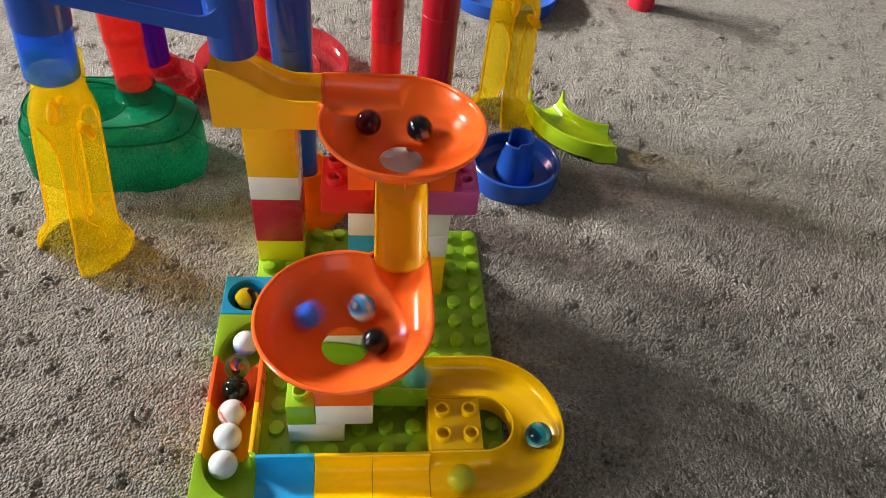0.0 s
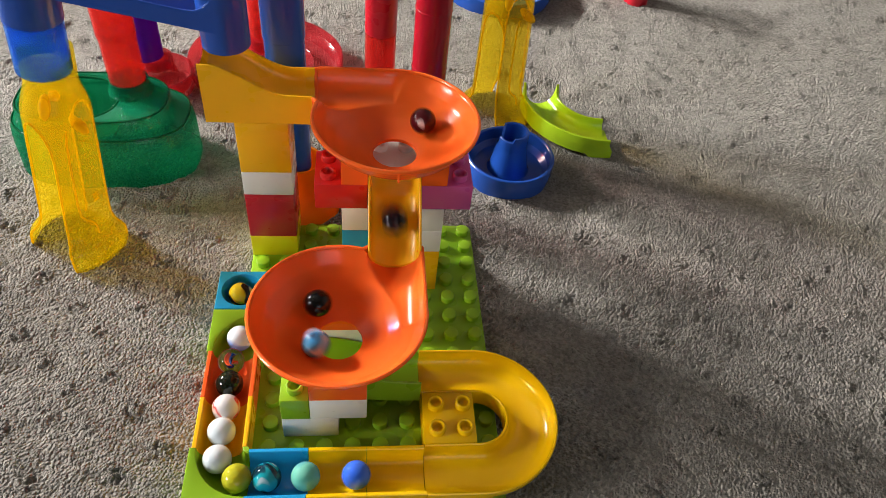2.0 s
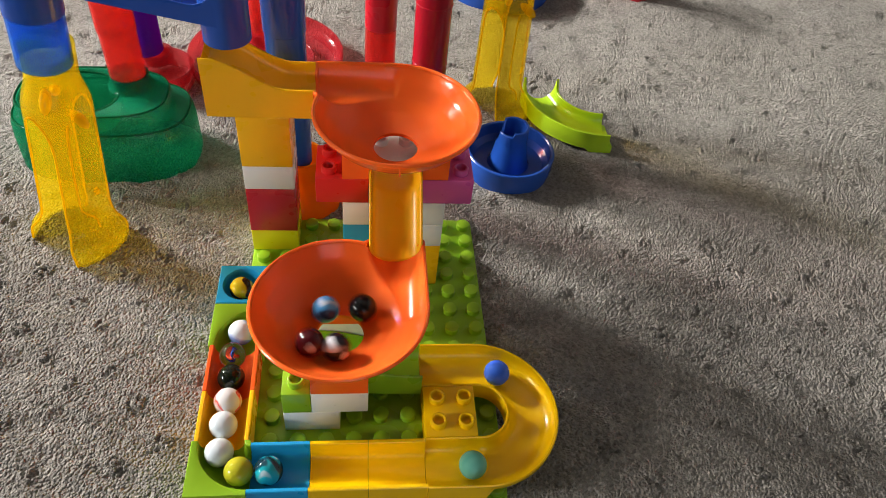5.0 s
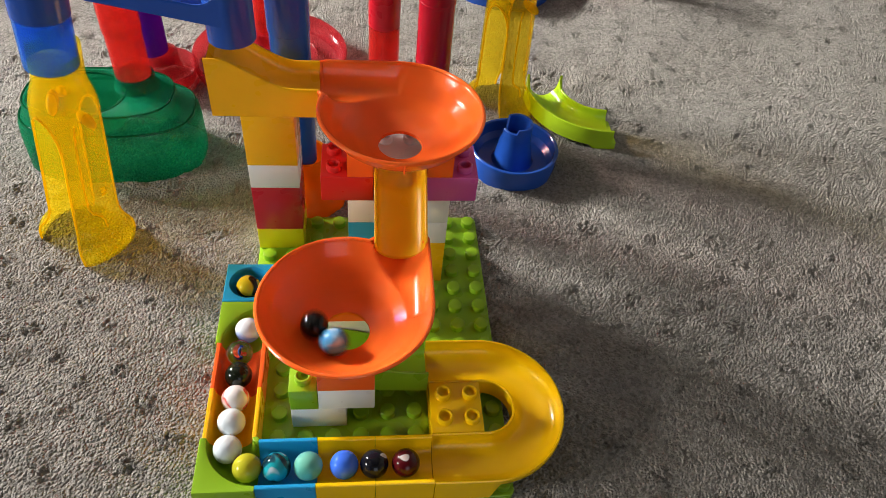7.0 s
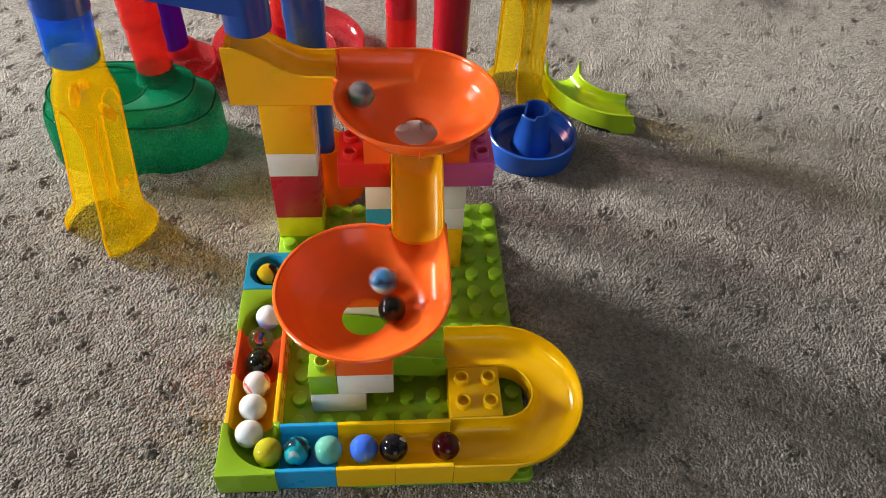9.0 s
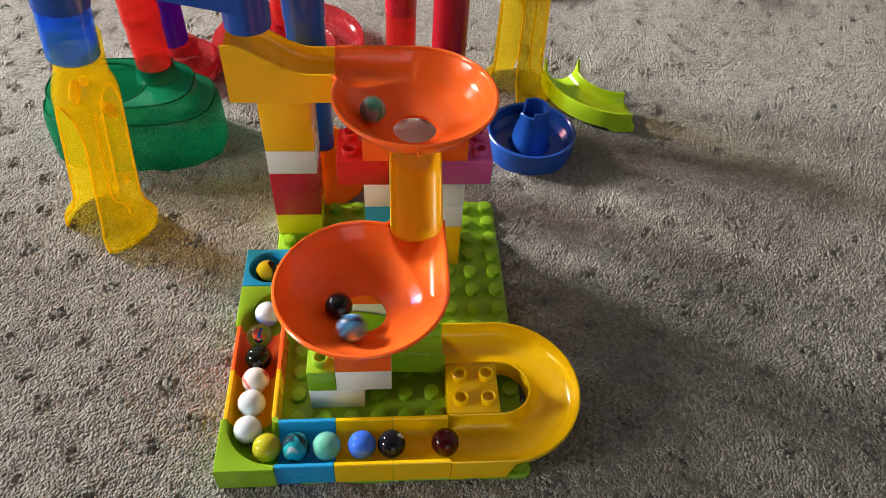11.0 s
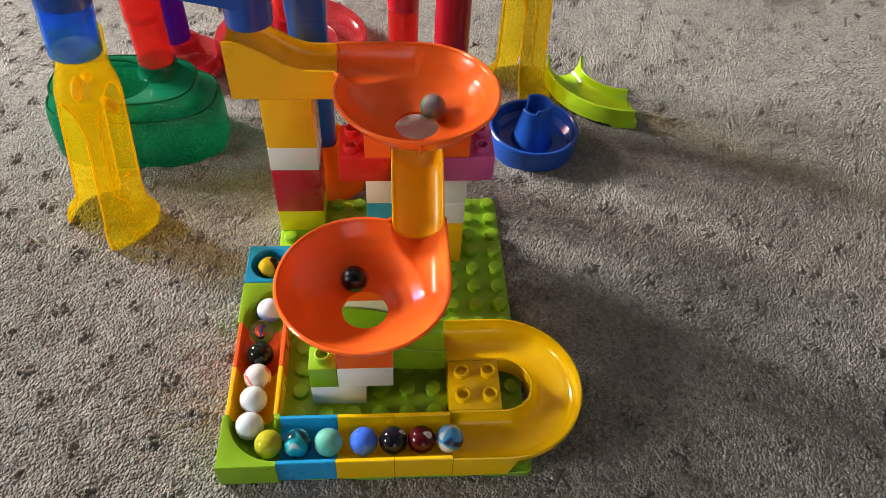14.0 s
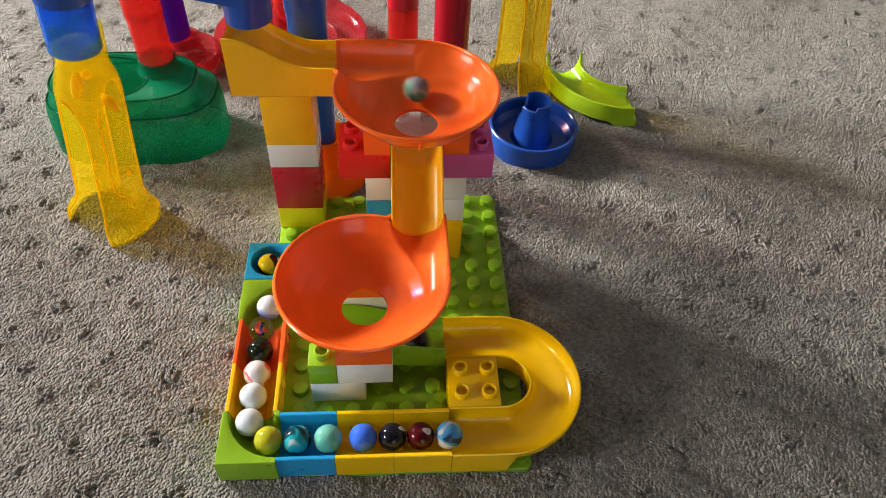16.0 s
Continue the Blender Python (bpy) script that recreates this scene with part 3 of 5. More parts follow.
def arch_tower(label, x, y, turn, lean_y, lean_x=0.0, height=0.152):
    """Tower base: neck, shoulder, two curved legs with flared feet, arched openings between."""
    t = thing("tower_base", label, "marble run tower", x, y, CZ - 0.001, "yellow tower bases", rx=lean_x, ry=lean_y, rz=turn)
    zs = [0.0, 0.005, 0.010, 0.0135, 0.0165, 0.019, 0.022, 0.026, 0.032, 0.042, 0.055, 0.07, 0.083, 0.092, 0.099, 0.104, 0.107, 0.108]

    def radius(z):
        return float(np.interp(z, [0, 0.010, 0.0135, 0.0165, 0.019, 0.022, 0.026, 0.032, 0.06, 0.107], [0.0315, 0.0312, 0.0303, 0.0280, 0.0256, 0.0240, 0.0226, 0.0220, 0.0212, 0.0202]))
    top = 0.108
    for mid, half in ((-62, 64), (118, 64)):
        rings = []
        for z in zs:
            if z > top:
                break
            a = max(0.0, 1 - (max(0, z - 0.082) / (top - 0.082)) ** 2) ** 0.5
            cut = 35 * a
            if z < 0.03:
                cut += 9 * (1 - z / 0.03)
            wide = 90 - cut
            row = []
            for k in range(19):
                ang = radians(mid + wide * (k / 9 - 1))
                row.append((radius(z) * math.cos(ang), radius(z) * math.sin(ang), z))
            for k in range(18, -1, -1):
                ang = radians(mid + wide * (k / 9 - 1))
                row.append(((radius(z) - 0.0017) * math.cos(ang), (radius(z) - 0.0017) * math.sin(ang), z))
            rings.append(row)
        leg = part("leg", loft(rings), CLEAR_YELLOW, t)
        for k in (0, 18):
            bead([[Vector(r[k]) * 0.5 + Vector(r[37 - k]) * 0.5 for r in rings]][0], 0.0008, EDGE_YELLOW, leg, "edge_bead")
        bead([Vector(p) for p in rings[0][:19]], 0.0008, EDGE_YELLOW, leg, "foot_bead")
    prof = [(radius(top), top), (0.0199, 0.113), (0.0186, 0.119), (0.0162, 0.126), (0.0152, 0.131), (0.0150, height)]
    part("neck", lathe(prof + [(r - 0.0017, z) for r, z in prof[::-1]], 44, loop=True), CLEAR_YELLOW, t)
    # rounded pegs on the shoulder and the raised seam of the side panel below one of them
    for ang, out, high, tip in ((-64, 0.0195, 0.108, 18), (-119, 0.0160, 0.121, 62), (84, 0.0195, 0.108, 18)):
        bm = bmesh.new()
        bmesh.ops.create_uvsphere(bm, u_segments=16, v_segments=10, radius=1, matrix=pose(0, 0, high, 0, 0, ang) @ pose(out, 0, 0, 0, tip, 0) @ Matrix.Diagonal((0.0082, 0.0036, 0.0036, 1)))
        part("peg", bm, EDGE_YELLOW, t)
    seam = []
    for ang, z in ((-88, 0.106), (-91, 0.098), (-92, 0.08), (-92, 0.062), (-91, 0.047), (-89, 0.041), (-82, 0.037), (-72, 0.034), (-66, 0.030), (-65, 0.024)):
        r = radius(z) + 0.0001
        seam.append(Vector((r * math.cos(radians(ang)), r * math.sin(radians(ang)), z)))
    bead(seam, 0.0007, EDGE_YELLOW, t, "seam")
    # moulded mark: three short raised bars on the leg
    mark = bmesh.new()
    for k in range(3):
        box(-0.0003, 0.0004, -0.0022, 0.0022 - 0.0008 * k, 0.0024 * k - 0.0007, 0.0024 * k + 0.0007, 0, mark)
    part("moulded_mark", mark, EDGE_YELLOW, t).matrix_basis = pose(radius(0.05) * math.cos(radians(-57)), radius(0.05) * math.sin(radians(-57)), 0.05, 0, 0, -57)
    return t


arch_tower("clear yellow plastic tower base with arched legs on the carpet", -0.1055, 0.208, 27, 7.3, -1.9)
arch_tower("clear yellow plastic tower base beside the blue spinner dish", 0.2115, 0.372, 16, -1.0)
tube("tube", "clear blue plastic tube on the yellow tower base", -0.0908, 0.2125, 0.1375, 0.181, 0.0152, CLEAR_BLUE, lean=6.0)
tube("tube", "opaque dark blue plastic connector on the clear blue tube", -0.0874, 0.2125, 0.170, 0.26, 0.0158, NAVY, lean=6.0)
tube("tube", "opaque dark blue plastic tube standing in the feeder", 0.0155, 0.2075, 0.161, 0.30, 0.0136, NAVY)


def ramp():
    t = thing("ramp", "dark blue plastic ramp joining two tubes", "marble run ramp", -0.0830, 0.2125, 0.1907)
    d = Vector((0.0985, -0.005, -0.0168))
    rings = []
    for i in range(25):
        w = i / 24
        c = d * w
        end = max(0.0, (w - 0.80) / 0.20)
        front = c.z + 0.0098 + 0.016 * end ** 3
        rings.append(trough((c.x, c.y), (0, 1), 0.0135, 0.0118, front, 0.0075 + 0.016 * end ** 3, c.z, n=10, rim2=c.z + 0.017 + 0.009 * end ** 3))
    part("channel", loft(rings), NAVY, t)
    rims(rings, NAVY, t)


ramp()
tube("tube", "dark blue plastic tube behind the brick tower", 0.0430, 0.250, 0.036, 0.142, 0.0130, NAVY)
tube("tube", "dark blue plastic tube above the seam", 0.0430, 0.250, 0.1425, 0.34, 0.0136, NAVY)


def outlet_cup():
    t = thing("orange_stand", "orange plastic outlet base under the dark blue tube", "marble run base", 0.048, 0.250, CZ - 0.001)
    prof = [(0.0285, 0.0), (0.0275, 0.006), (0.0235, 0.013), (0.0185, 0.019), (0.0165, 0.026), (0.0160, 0.046)]
    part("flared_cup", lathe(prof + [(r - 0.0018, z) for r, z in prof[::-1]], 44, loop=True), AMBER_CLEAR, t)


AMBER_CLEAR = clear_plastic("cloudy_orange_plastic", (1.0, 0.52, 0.05), (0.97, 0.34, 0.008), 0.6)
outlet_cup()


def pond():
    t = thing("pond_base", "clear green plastic two-tier oval base with a tube socket", "marble run base", -0.1025, 0.303, CZ - 0.001)

    def oval(a, b, z, cx=0.0, cy=0.0, n=64, p=2.7):
        out = []
        for i in range(n):
            th = 2 * math.pi * i / n
            c, s = math.cos(th), math.sin(th)
            out.append((cx + a * math.copysign(abs(c) ** (2 / p), c), cy + b * math.copysign(abs(s) ** (2 / p), s), z))
        return out
    low = [oval(0.0665, 0.040, 0.0), oval(0.066, 0.0395, 0.030), oval(0.065, 0.0385, 0.040), oval(0.063, 0.0365, 0.0445), oval(0.056, 0.0335, 0.0450, -0.004),
           oval(0.0545, 0.0325, 0.056, -0.004), oval(0.0535, 0.0315, 0.0575, -0.004), oval(0.0355, 0.0285, 0.0577, -0.0195), oval(0.0340, 0.0272, 0.0560, -0.0195, p=2.3), oval(0.0325, 0.0257, 0.0360, -0.0195, p=2.3), oval(0.0305, 0.0237, 0.0335, -0.0195, p=2.3),
           oval(0.001, 0.001, 0.0330, -0.0195)]
    shell = part("tiered_shell", loft(low, caps=False), CLEAR_GREEN, t)
    for k, r in ((3, 0.0007), (6, 0.0007), (8, 0.0009)):
        bead([Vector(p) for p in low[k]], r, EDGE_GREEN, shell, "edge_bead", True)
    n = 40
    prof = [(0.0165, 0.0578), (0.0155, 0.0588), (0.0146, 0.0605), (0.0140, 0.068), (0.0126, 0.068), (0.0126, 0.0578)]
    rings = [[(0.0215 + r * math.cos(2 * math.pi * i / n), 0.010 + r * math.sin(2 * math.pi * i / n), z) for i in range(n)] for r, z in prof]
    part("tube_socket", loft(rings, loop=True), CLEAR_GREEN, t)


pond()
tube("tube", "clear red plastic tube standing in the green base", -0.0815, 0.313, 0.058, 0.105, 0.0130, CLEAR_RED)
tube("tube", "clear red plastic tube pushed into the one below", -0.0815, 0.313, 0.100, 0.24, 0.0137, CLEAR_RED)


def dish(label, x, y, r, hgt, mat, hub=0.0, hub_h=0.0, ring=0.0):
    t = thing("catch_dish", label, "marble run dish", x, y, CZ - 0.001, "dishes of the clear marble run")
    prof = [(r * 0.93, 0.0), (r * 0.99, hgt * 0.5), (r, hgt - 0.0006), (r - 0.0006, hgt), (r - 0.0016, hgt - 0.0002), (r - 0.0026, hgt * 0.62), (r * 0.88, hgt * 0.36), (r * 0.78, hgt * 0.28)]
    if ring:
        prof += [(ring + 0.004, hgt * 0.28), (ring + 0.0012, hgt * 0.62), (ring, hgt * 0.66), (ring - 0.0012, hgt * 0.62), (ring - 0.004, hgt * 0.3)]
    if hub:
        prof += [(hub * 1.55, hgt * 0.3), (hub * 1.3, hgt * 0.5), (hub * 1.02, hub_h * 0.72), (hub, hub_h)]
        prof += [(hub - 0.0022, hub_h), (hub - 0.0028, hub_h * 0.7), (0.0005, hub_h * 0.66)]
    else:
        prof += [(0.0005, hgt * 0.26)]
    part("dish", lathe(prof, 64), mat, t)
    return t


dish("clear red plastic catch dish on the carpet", -0.0835, 0.397, 0.0290, 0.020, CLEAR_ROSE, 0.0135, 0.034)
tube("tube", "clear purple plastic tube standing in the small red dish", -0.0900, 0.397, 0.030, 0.24, 0.0132, CLEAR_PURPLE)
dish("large clear crimson plastic catch dish with a ring groove", 0.0060, 0.425, 0.0690, 0.021, CLEAR_ROSE, 0.015, 0.042, 0.042)
tube("tube", "clear red plastic tube standing in the large dish", 0.0060, 0.430, 0.036, 0.26, 0.0137, CLEAR_RED)


def spinner():
    t = thing("spinner_dish", "glossy dark blue plastic dish with a notched centre funnel", "marble run dish", 0.2130, 0.2915, CZ - 0.001)
    hgt, r = 0.0215, 0.0365
    prof = [(r * 0.95, 0.0), (r, hgt * 0.55), (r, hgt - 0.0007), (r - 0.0007, hgt), (r - 0.0022, hgt), (r - 0.0030, hgt - 0.0008), (r - 0.004, 0.012), (r - 0.008, 0.0075), (0.0175, 0.0070),
            (0.0158, 0.010), (0.0142, 0.020), (0.0122, 0.031)]
    part("dish", lathe(prof, 64), NAVY, t)
    # centre cup: a wall with a notch cut out of its rim
    n = 56
    rings = []
    for i in range(n):
        a = 2 * math.pi * i / n
        high = 0.0300 if 128 < math.degrees(a) < 190 else (0.0405 if 190 <= math.degrees(a) < 262 else 0.0445)
        rings.append([(r2 * math.cos(a), r2 * math.sin(a), z) for r2, z in ((0.0124, 0.026), (0.0120, high - 0.0005), (0.0115, high), (0.0103, high), (0.0098, high - 0.0005), (0.0094, 0.027), (0.0005, 0.0255))])
    part("centre_cup", loft(rings, loop=True, closed=False), NAVY, t)


spinner()


def bend():
    t = thing("bend_track", "bright lime green plastic curved marble track on the carpet", "marble track", 0.303, 0.378, CZ)
    rings = []
    n = 28
    for i in range(n + 1):
        a = radians(178 + 92 * i / n)
        ca, sa = math.cos(a), math.sin(a)
        up = 0.0195 + (0.010 * (1 - i / 3.5) ** 1.5 if i < 3.5 else 0)
        c = (0.0505 * ca, 0.0505 * sa)
        rings.append(trough(c, (-ca, -sa), 0.0160, 0.0138, up, 0.0115 + up - 0.0195, 0.0004 if i > n - 5 else 0.0035, n=14))
    part("channel", loft(rings), LIME, t)
    part("end_lip", box(-0.001, 0.004, -0.0665, -0.0360, 0.0004, 0.0078, 0.0005), LIME, t)


bend()
tube("tube", "two-tone red plastic tube, the lower half clear", 0.1085, 0.412, CZ, 0.052, 0.0136, CLEAR_RED)
tube("tube", "opaque crimson plastic tube on the clear red tube", 0.1085, 0.412, 0.0525, 0.26, 0.0139, CRIMSON)
tube("tube", "glossy deep red plastic tube behind the upper funnel", 0.1455, 0.335, CZ, 0.30, 0.0139, DEEP_RED, collar=(0.068, 0.118))
dish("dark blue plastic dish at the far side of the carpet", 0.243, 0.598, 0.062, 0.020, NAVY)
tube("tube", "short red plastic tube standing on the far carpet", 0.4010, 0.592, CZ, 0.06, 0.0145, CRIMSON)

# ---- marbles ----
DEFS = {
    "olive": ("opaque olive yellow glass marble", ((0.3, (0.38, 0.38, 0.02)), (0.6, (0.48, 0.46, 0.025)), (0.8, (0.30, 0.30, 0.02))), 0.0),
    "swirl": ("turquoise glass marble with dark and white swirls", ((0.38, (0.004, 0.03, 0.05)), (0.44, (0.006, 0.08, 0.12)), (0.47, (0.01, 0.36, 0.44)), (0.54, (0.02, 0.45, 0.52)), (0.565, (0.50, 0.68, 0.74)), (0.60, (0.50, 0.68, 0.74)), (0.62, (0.006, 0.06, 0.10))), 0.2),
    "teal": ("pale sea green glass marble", ((0.3, (0.10, 0.42, 0.33)), (0.6, (0.16, 0.48, 0.38)), (0.8, (0.06, 0.30, 0.42))), 0.0),
    "blue": ("plain royal blue glass marble", ((0.3, (0.03, 0.11, 0.62)), (0.7, (0.05, 0.16, 0.75))), 0.0),
    "blackwhite": ("black glass marble with a white band", ((0.4, (0.006, 0.006, 0.009)), (0.64, (0.012, 0.012, 0.02)), (0.67, (0.65, 0.65, 0.68)), (0.74, (0.5, 0.5, 0.55))), 0.0),
    "maroon": ("dark maroon glass marble with a white patch", ((0.35, (0.03, 0.002, 0.004)), (0.72, (0.07, 0.005, 0.008)), (0.735, (0.6, 0.55, 0.55)), (0.80, (0.6, 0.3, 0.2))), 0.0),
    "bluewhite": ("white and sky blue glass marble", ((0.3, (0.02, 0.03, 0.06)), (0.41, (0.03, 0.05, 0.10)), (0.44, (0.05, 0.26, 0.55)), (0.53, (0.10, 0.34, 0.60)), (0.56, (0.56, 0.62, 0.68)), (0.8, (0.62, 0.65, 0.68))), 0.0),
    "black": ("plain glossy black glass marble", ((0.3, (0.004, 0.004, 0.004)), (0.7, (0.008, 0.008, 0.008))), 0.0),
    "greygreen": ("grey and green swirled glass marble", ((0.36, (0.05, 0.22, 0.14)), (0.48, (0.14, 0.34, 0.25)), (0.53, (0.30, 0.29, 0.30)), (0.66, (0.14, 0.14, 0.16))), 0.0),
    "bumble": ("yellow glass marble with black bands", ((0.36, (0.50, 0.40, 0.01)), (0.50, (0.62, 0.46, 0.01)), (0.53, (0.02, 0.01, 0.005)), (0.60, (0.03, 0.02, 0.01)), (0.63, (0.55, 0.42, 0.01))), 0.0),
    "milkblue": ("white glass marble with a blue patch", ((0.3, (0.64, 0.68, 0.73)), (0.52, (0.64, 0.69, 0.75)), (0.60, (0.25, 0.36, 0.75))), 0.0),
    "clear": ("clear glass marble with orange core", ((0.3, (0.93, 0.94, 0.94)), (0.7, (0.97, 0.97, 0.97))), 1.0),
    "blackgreen": ("glossy black green glass marble", ((0.3, (0.004, 0.006, 0.004)), (0.7, (0.015, 0.022, 0.012))), 0.1),
    "whitered": ("milky white glass marble with a red streak", ((0.3, (0.68, 0.68, 0.69)), (0.53, (0.68, 0.67, 0.67)), (0.56, (0.60, 0.04, 0.03)), (0.61, (0.72, 0.62, 0.58))), 0.0),
    "white": ("plain milky white glass marble", ((0.3, (0.60, 0.68, 0.74)), (0.7, (0.68, 0.73, 0.76))), 0.0),
}


def marble_mesh():
    bm = bmesh.new()
    bmesh.ops.create_icosphere(bm, subdivisions=4, radius=MR)
    for fc in bm.faces:
        fc.smooth = True
    return bm


GLASS = {k: marble_glass("glass_" + k, v[1], see=v[2]) for k, v in DEFS.items()}
MARBLES = {}


def marble(key, kind, x, y, z, where, turn=(0, 0, 0)):
    me = bpy.data.meshes.new("marble")
    bm = marble_mesh()
    bm.to_mesh(me)
    bm.free()
    me.materials.append(GLASS[kind])
    ob = new("marble", me)
    ob.matrix_basis = pose(x, y, z, *turn)
    MARBLES[key] = tagged(ob, DEFS[kind][0] + " " + where, "marble", "marbles")


ROW = 0.0146
marble("bumble", "bumble", 0.0146, 0.1438, ROW, "in the blue end cup", (20, 30, 0))
marble("milkblue", "milkblue", 0.0178, 0.1085, ROW, "in the green corner track", (0, 40, 10))
marble("clear", "clear", 0.0146, 0.0915, ROW, "in the row")
marble("blackgreen", "blackgreen", 0.0157, 0.0755, ROW, "in the row")
marble("whitered", "whitered", 0.0157, 0.0594, ROW, "in the collecting row", (10, 60, 0))
marble("white_a", "white", 0.0151, 0.0442, ROW, "in the row")
marble("white_b", "white", 0.0149, 0.0274, ROW, "in the green corner track")
for key, x in (("olive", 0.0265), ("swirl", 0.0423), ("teal", 0.0594), ("blue", 0.0789), ("blackwhite", 0.0954), ("maroon", 0.1110), ("bluewhite", 0.1270)):
    marble(key, key, x, 0.0160, ROW, "on the track")
marble("black", "black", 0.08, 0.07, 0.062, "circling in the lower funnel")
marble("greygreen", "greygreen", 0.112, 0.16, 0.12, "circling in the upper funnel")


# the twisted colour vanes inside the clear marble
for k, mat in enumerate((REDOR, NAVY)):
    rings = []
    for i in range(13):
        w = i / 12 - 0.5
        a = 2.2 * w + k * 1.6
        half = 0.0028 * math.cos(w * 2.6)
        d, nrm = Vector((math.cos(a), math.sin(a), 0)), Vector((-math.sin(a), math.cos(a), 0)) * 0.0004
        c = Vector((0, 0, w * 0.011))
        rings.append([c - d * half - nrm, c + d * half - nrm, c + d * half + nrm, c - d * half + nrm])
    part("vane", loft(rings), mat, MARBLES["clear"], "twisted colour vane").matrix_basis = pose(0, 0, 0, 50, 20, 0)


def rolling(rows):
    """Poses along a path, turning the ball the way it rolls."""
    out, turn = [], Matrix.Identity(4)
    last = None
    for t, x, y, z in rows:
        here = Vector((x, y, z))
        if last is not None:
            way = here - last
            axis = Vector((0, 0, 1)).cross(way)
            if axis.length > 1e-5:
                turn = Matrix.Rotation(min(way.length / MR, 1.1), 4, axis.normalized()) @ turn
        out.append((t, Matrix.Translation(here) @ turn))
        last = here
    return out


def motions():
    walk(MARBLES["olive"], rolling((
        (0, 0.1449, 0.0160, 0.0146), (0.1, 0.1270, 0.0160, 0.0146), (0.2, 0.1161, 0.0160, 0.0146), (0.3, 0.1019, 0.0160, 0.0146), (0.4, 0.0878, 0.0160, 0.0146),
        (0.5, 0.0869, 0.0160, 0.0146), (0.6, 0.0675, 0.0160, 0.0146), (0.7, 0.0593, 0.0160, 0.0146), (0.8, 0.0510, 0.0160, 0.0146), (0.9, 0.0438, 0.0160, 0.0146),
        (1, 0.0368, 0.0160, 0.0146), (1.1, 0.0303, 0.0160, 0.0146), (1.2, 0.0291, 0.0160, 0.0146), (1.3, 0.0265, 0.0160, 0.0146), (16, 0.0265, 0.0160, 0.0146),
    )))
    walk(MARBLES["swirl"], rolling((
        (0, 0.1923, 0.0416, 0.0146), (0.1, 0.1910, 0.0393, 0.0146), (0.2, 0.1917, 0.0353, 0.0148), (0.3, 0.1869, 0.0265, 0.0148), (0.4, 0.1720, 0.0182, 0.0146),
        (0.5, 0.1548, 0.0160, 0.0146), (0.6, 0.1382, 0.0160, 0.0146), (0.7, 0.1218, 0.0160, 0.0146), (0.8, 0.1065, 0.0160, 0.0146), (0.9, 0.0915, 0.0160, 0.0146),
        (1, 0.0766, 0.0160, 0.0146), (1.1, 0.0623, 0.0160, 0.0146), (1.2, 0.0514, 0.0160, 0.0146), (1.3, 0.0451, 0.0160, 0.0146), (1.4, 0.0423, 0.0160, 0.0146),
        (1.5, 0.0429, 0.0160, 0.0146), (1.6, 0.0423, 0.0160, 0.0146), (16, 0.0423, 0.0160, 0.0146),
    )))
    walk(MARBLES["teal"], rolling((
        (0, 0.1227, 0.0798, 0.0187), (0.1, 0.1582, 0.0823, 0.0154), (0.2, 0.1881, 0.0679, 0.0148), (0.3, 0.1945, 0.0443, 0.0149), (0.4, 0.1869, 0.0327, 0.0146),
        (0.5, 0.1789, 0.0253, 0.0146), (0.6, 0.1710, 0.0155, 0.0148), (0.7, 0.1579, 0.0160, 0.0146), (0.8, 0.1465, 0.0160, 0.0146), (0.9, 0.1348, 0.0160, 0.0146),
        (1, 0.1217, 0.0160, 0.0146), (1.1, 0.1094, 0.0160, 0.0146), (1.2, 0.0995, 0.0160, 0.0146), (1.3, 0.0885, 0.0160, 0.0146), (1.4, 0.0601, 0.0160, 0.0146),
        (1.5, 0.0594, 0.0160, 0.0146), (1.8, 0.0595, 0.0160, 0.0146), (1.9, 0.0618, 0.0160, 0.0146), (2, 0.0630, 0.0160, 0.0146), (2.1, 0.0662, 0.0160, 0.0146),
        (2.2, 0.0725, 0.0160, 0.0146), (2.3, 0.0790, 0.0160, 0.0146), (2.4, 0.0898, 0.0160, 0.0146), (2.5, 0.0974, 0.0160, 0.0146), (2.6, 0.1074, 0.0160, 0.0146),
        (2.7, 0.1185, 0.0160, 0.0146), (2.8, 0.1230, 0.0160, 0.0146), (2.9, 0.1276, 0.0160, 0.0146), (3, 0.1298, 0.0160, 0.0146), (3.1, 0.1345, 0.0160, 0.0146),
        (3.2, 0.1382, 0.0160, 0.0146), (3.3, 0.1428, 0.0160, 0.0146), (3.4, 0.1454, 0.0160, 0.0146), (3.5, 0.1492, 0.0160, 0.0146), (3.6, 0.1531, 0.0160, 0.0146),
        (3.7, 0.1552, 0.0160, 0.0146), (3.8, 0.1582, 0.0160, 0.0146), (3.9, 0.1614, 0.0155, 0.0146), (4, 0.1626, 0.0175, 0.0146), (4.1, 0.1638, 0.0186, 0.0146),
        (4.2, 0.1638, 0.0185, 0.0146), (4.7, 0.1584, 0.0160, 0.0146), (5.2, 0.1472, 0.0160, 0.0146), (5.7, 0.0992, 0.0160, 0.0146), (6, 0.0640, 0.0160, 0.0146),
        (6.3, 0.0617, 0.0160, 0.0146), (6.4, 0.0585, 0.0160, 0.0146), (6.5, 0.0594, 0.0160, 0.0146), (16, 0.0594, 0.0160, 0.0146),
    )))
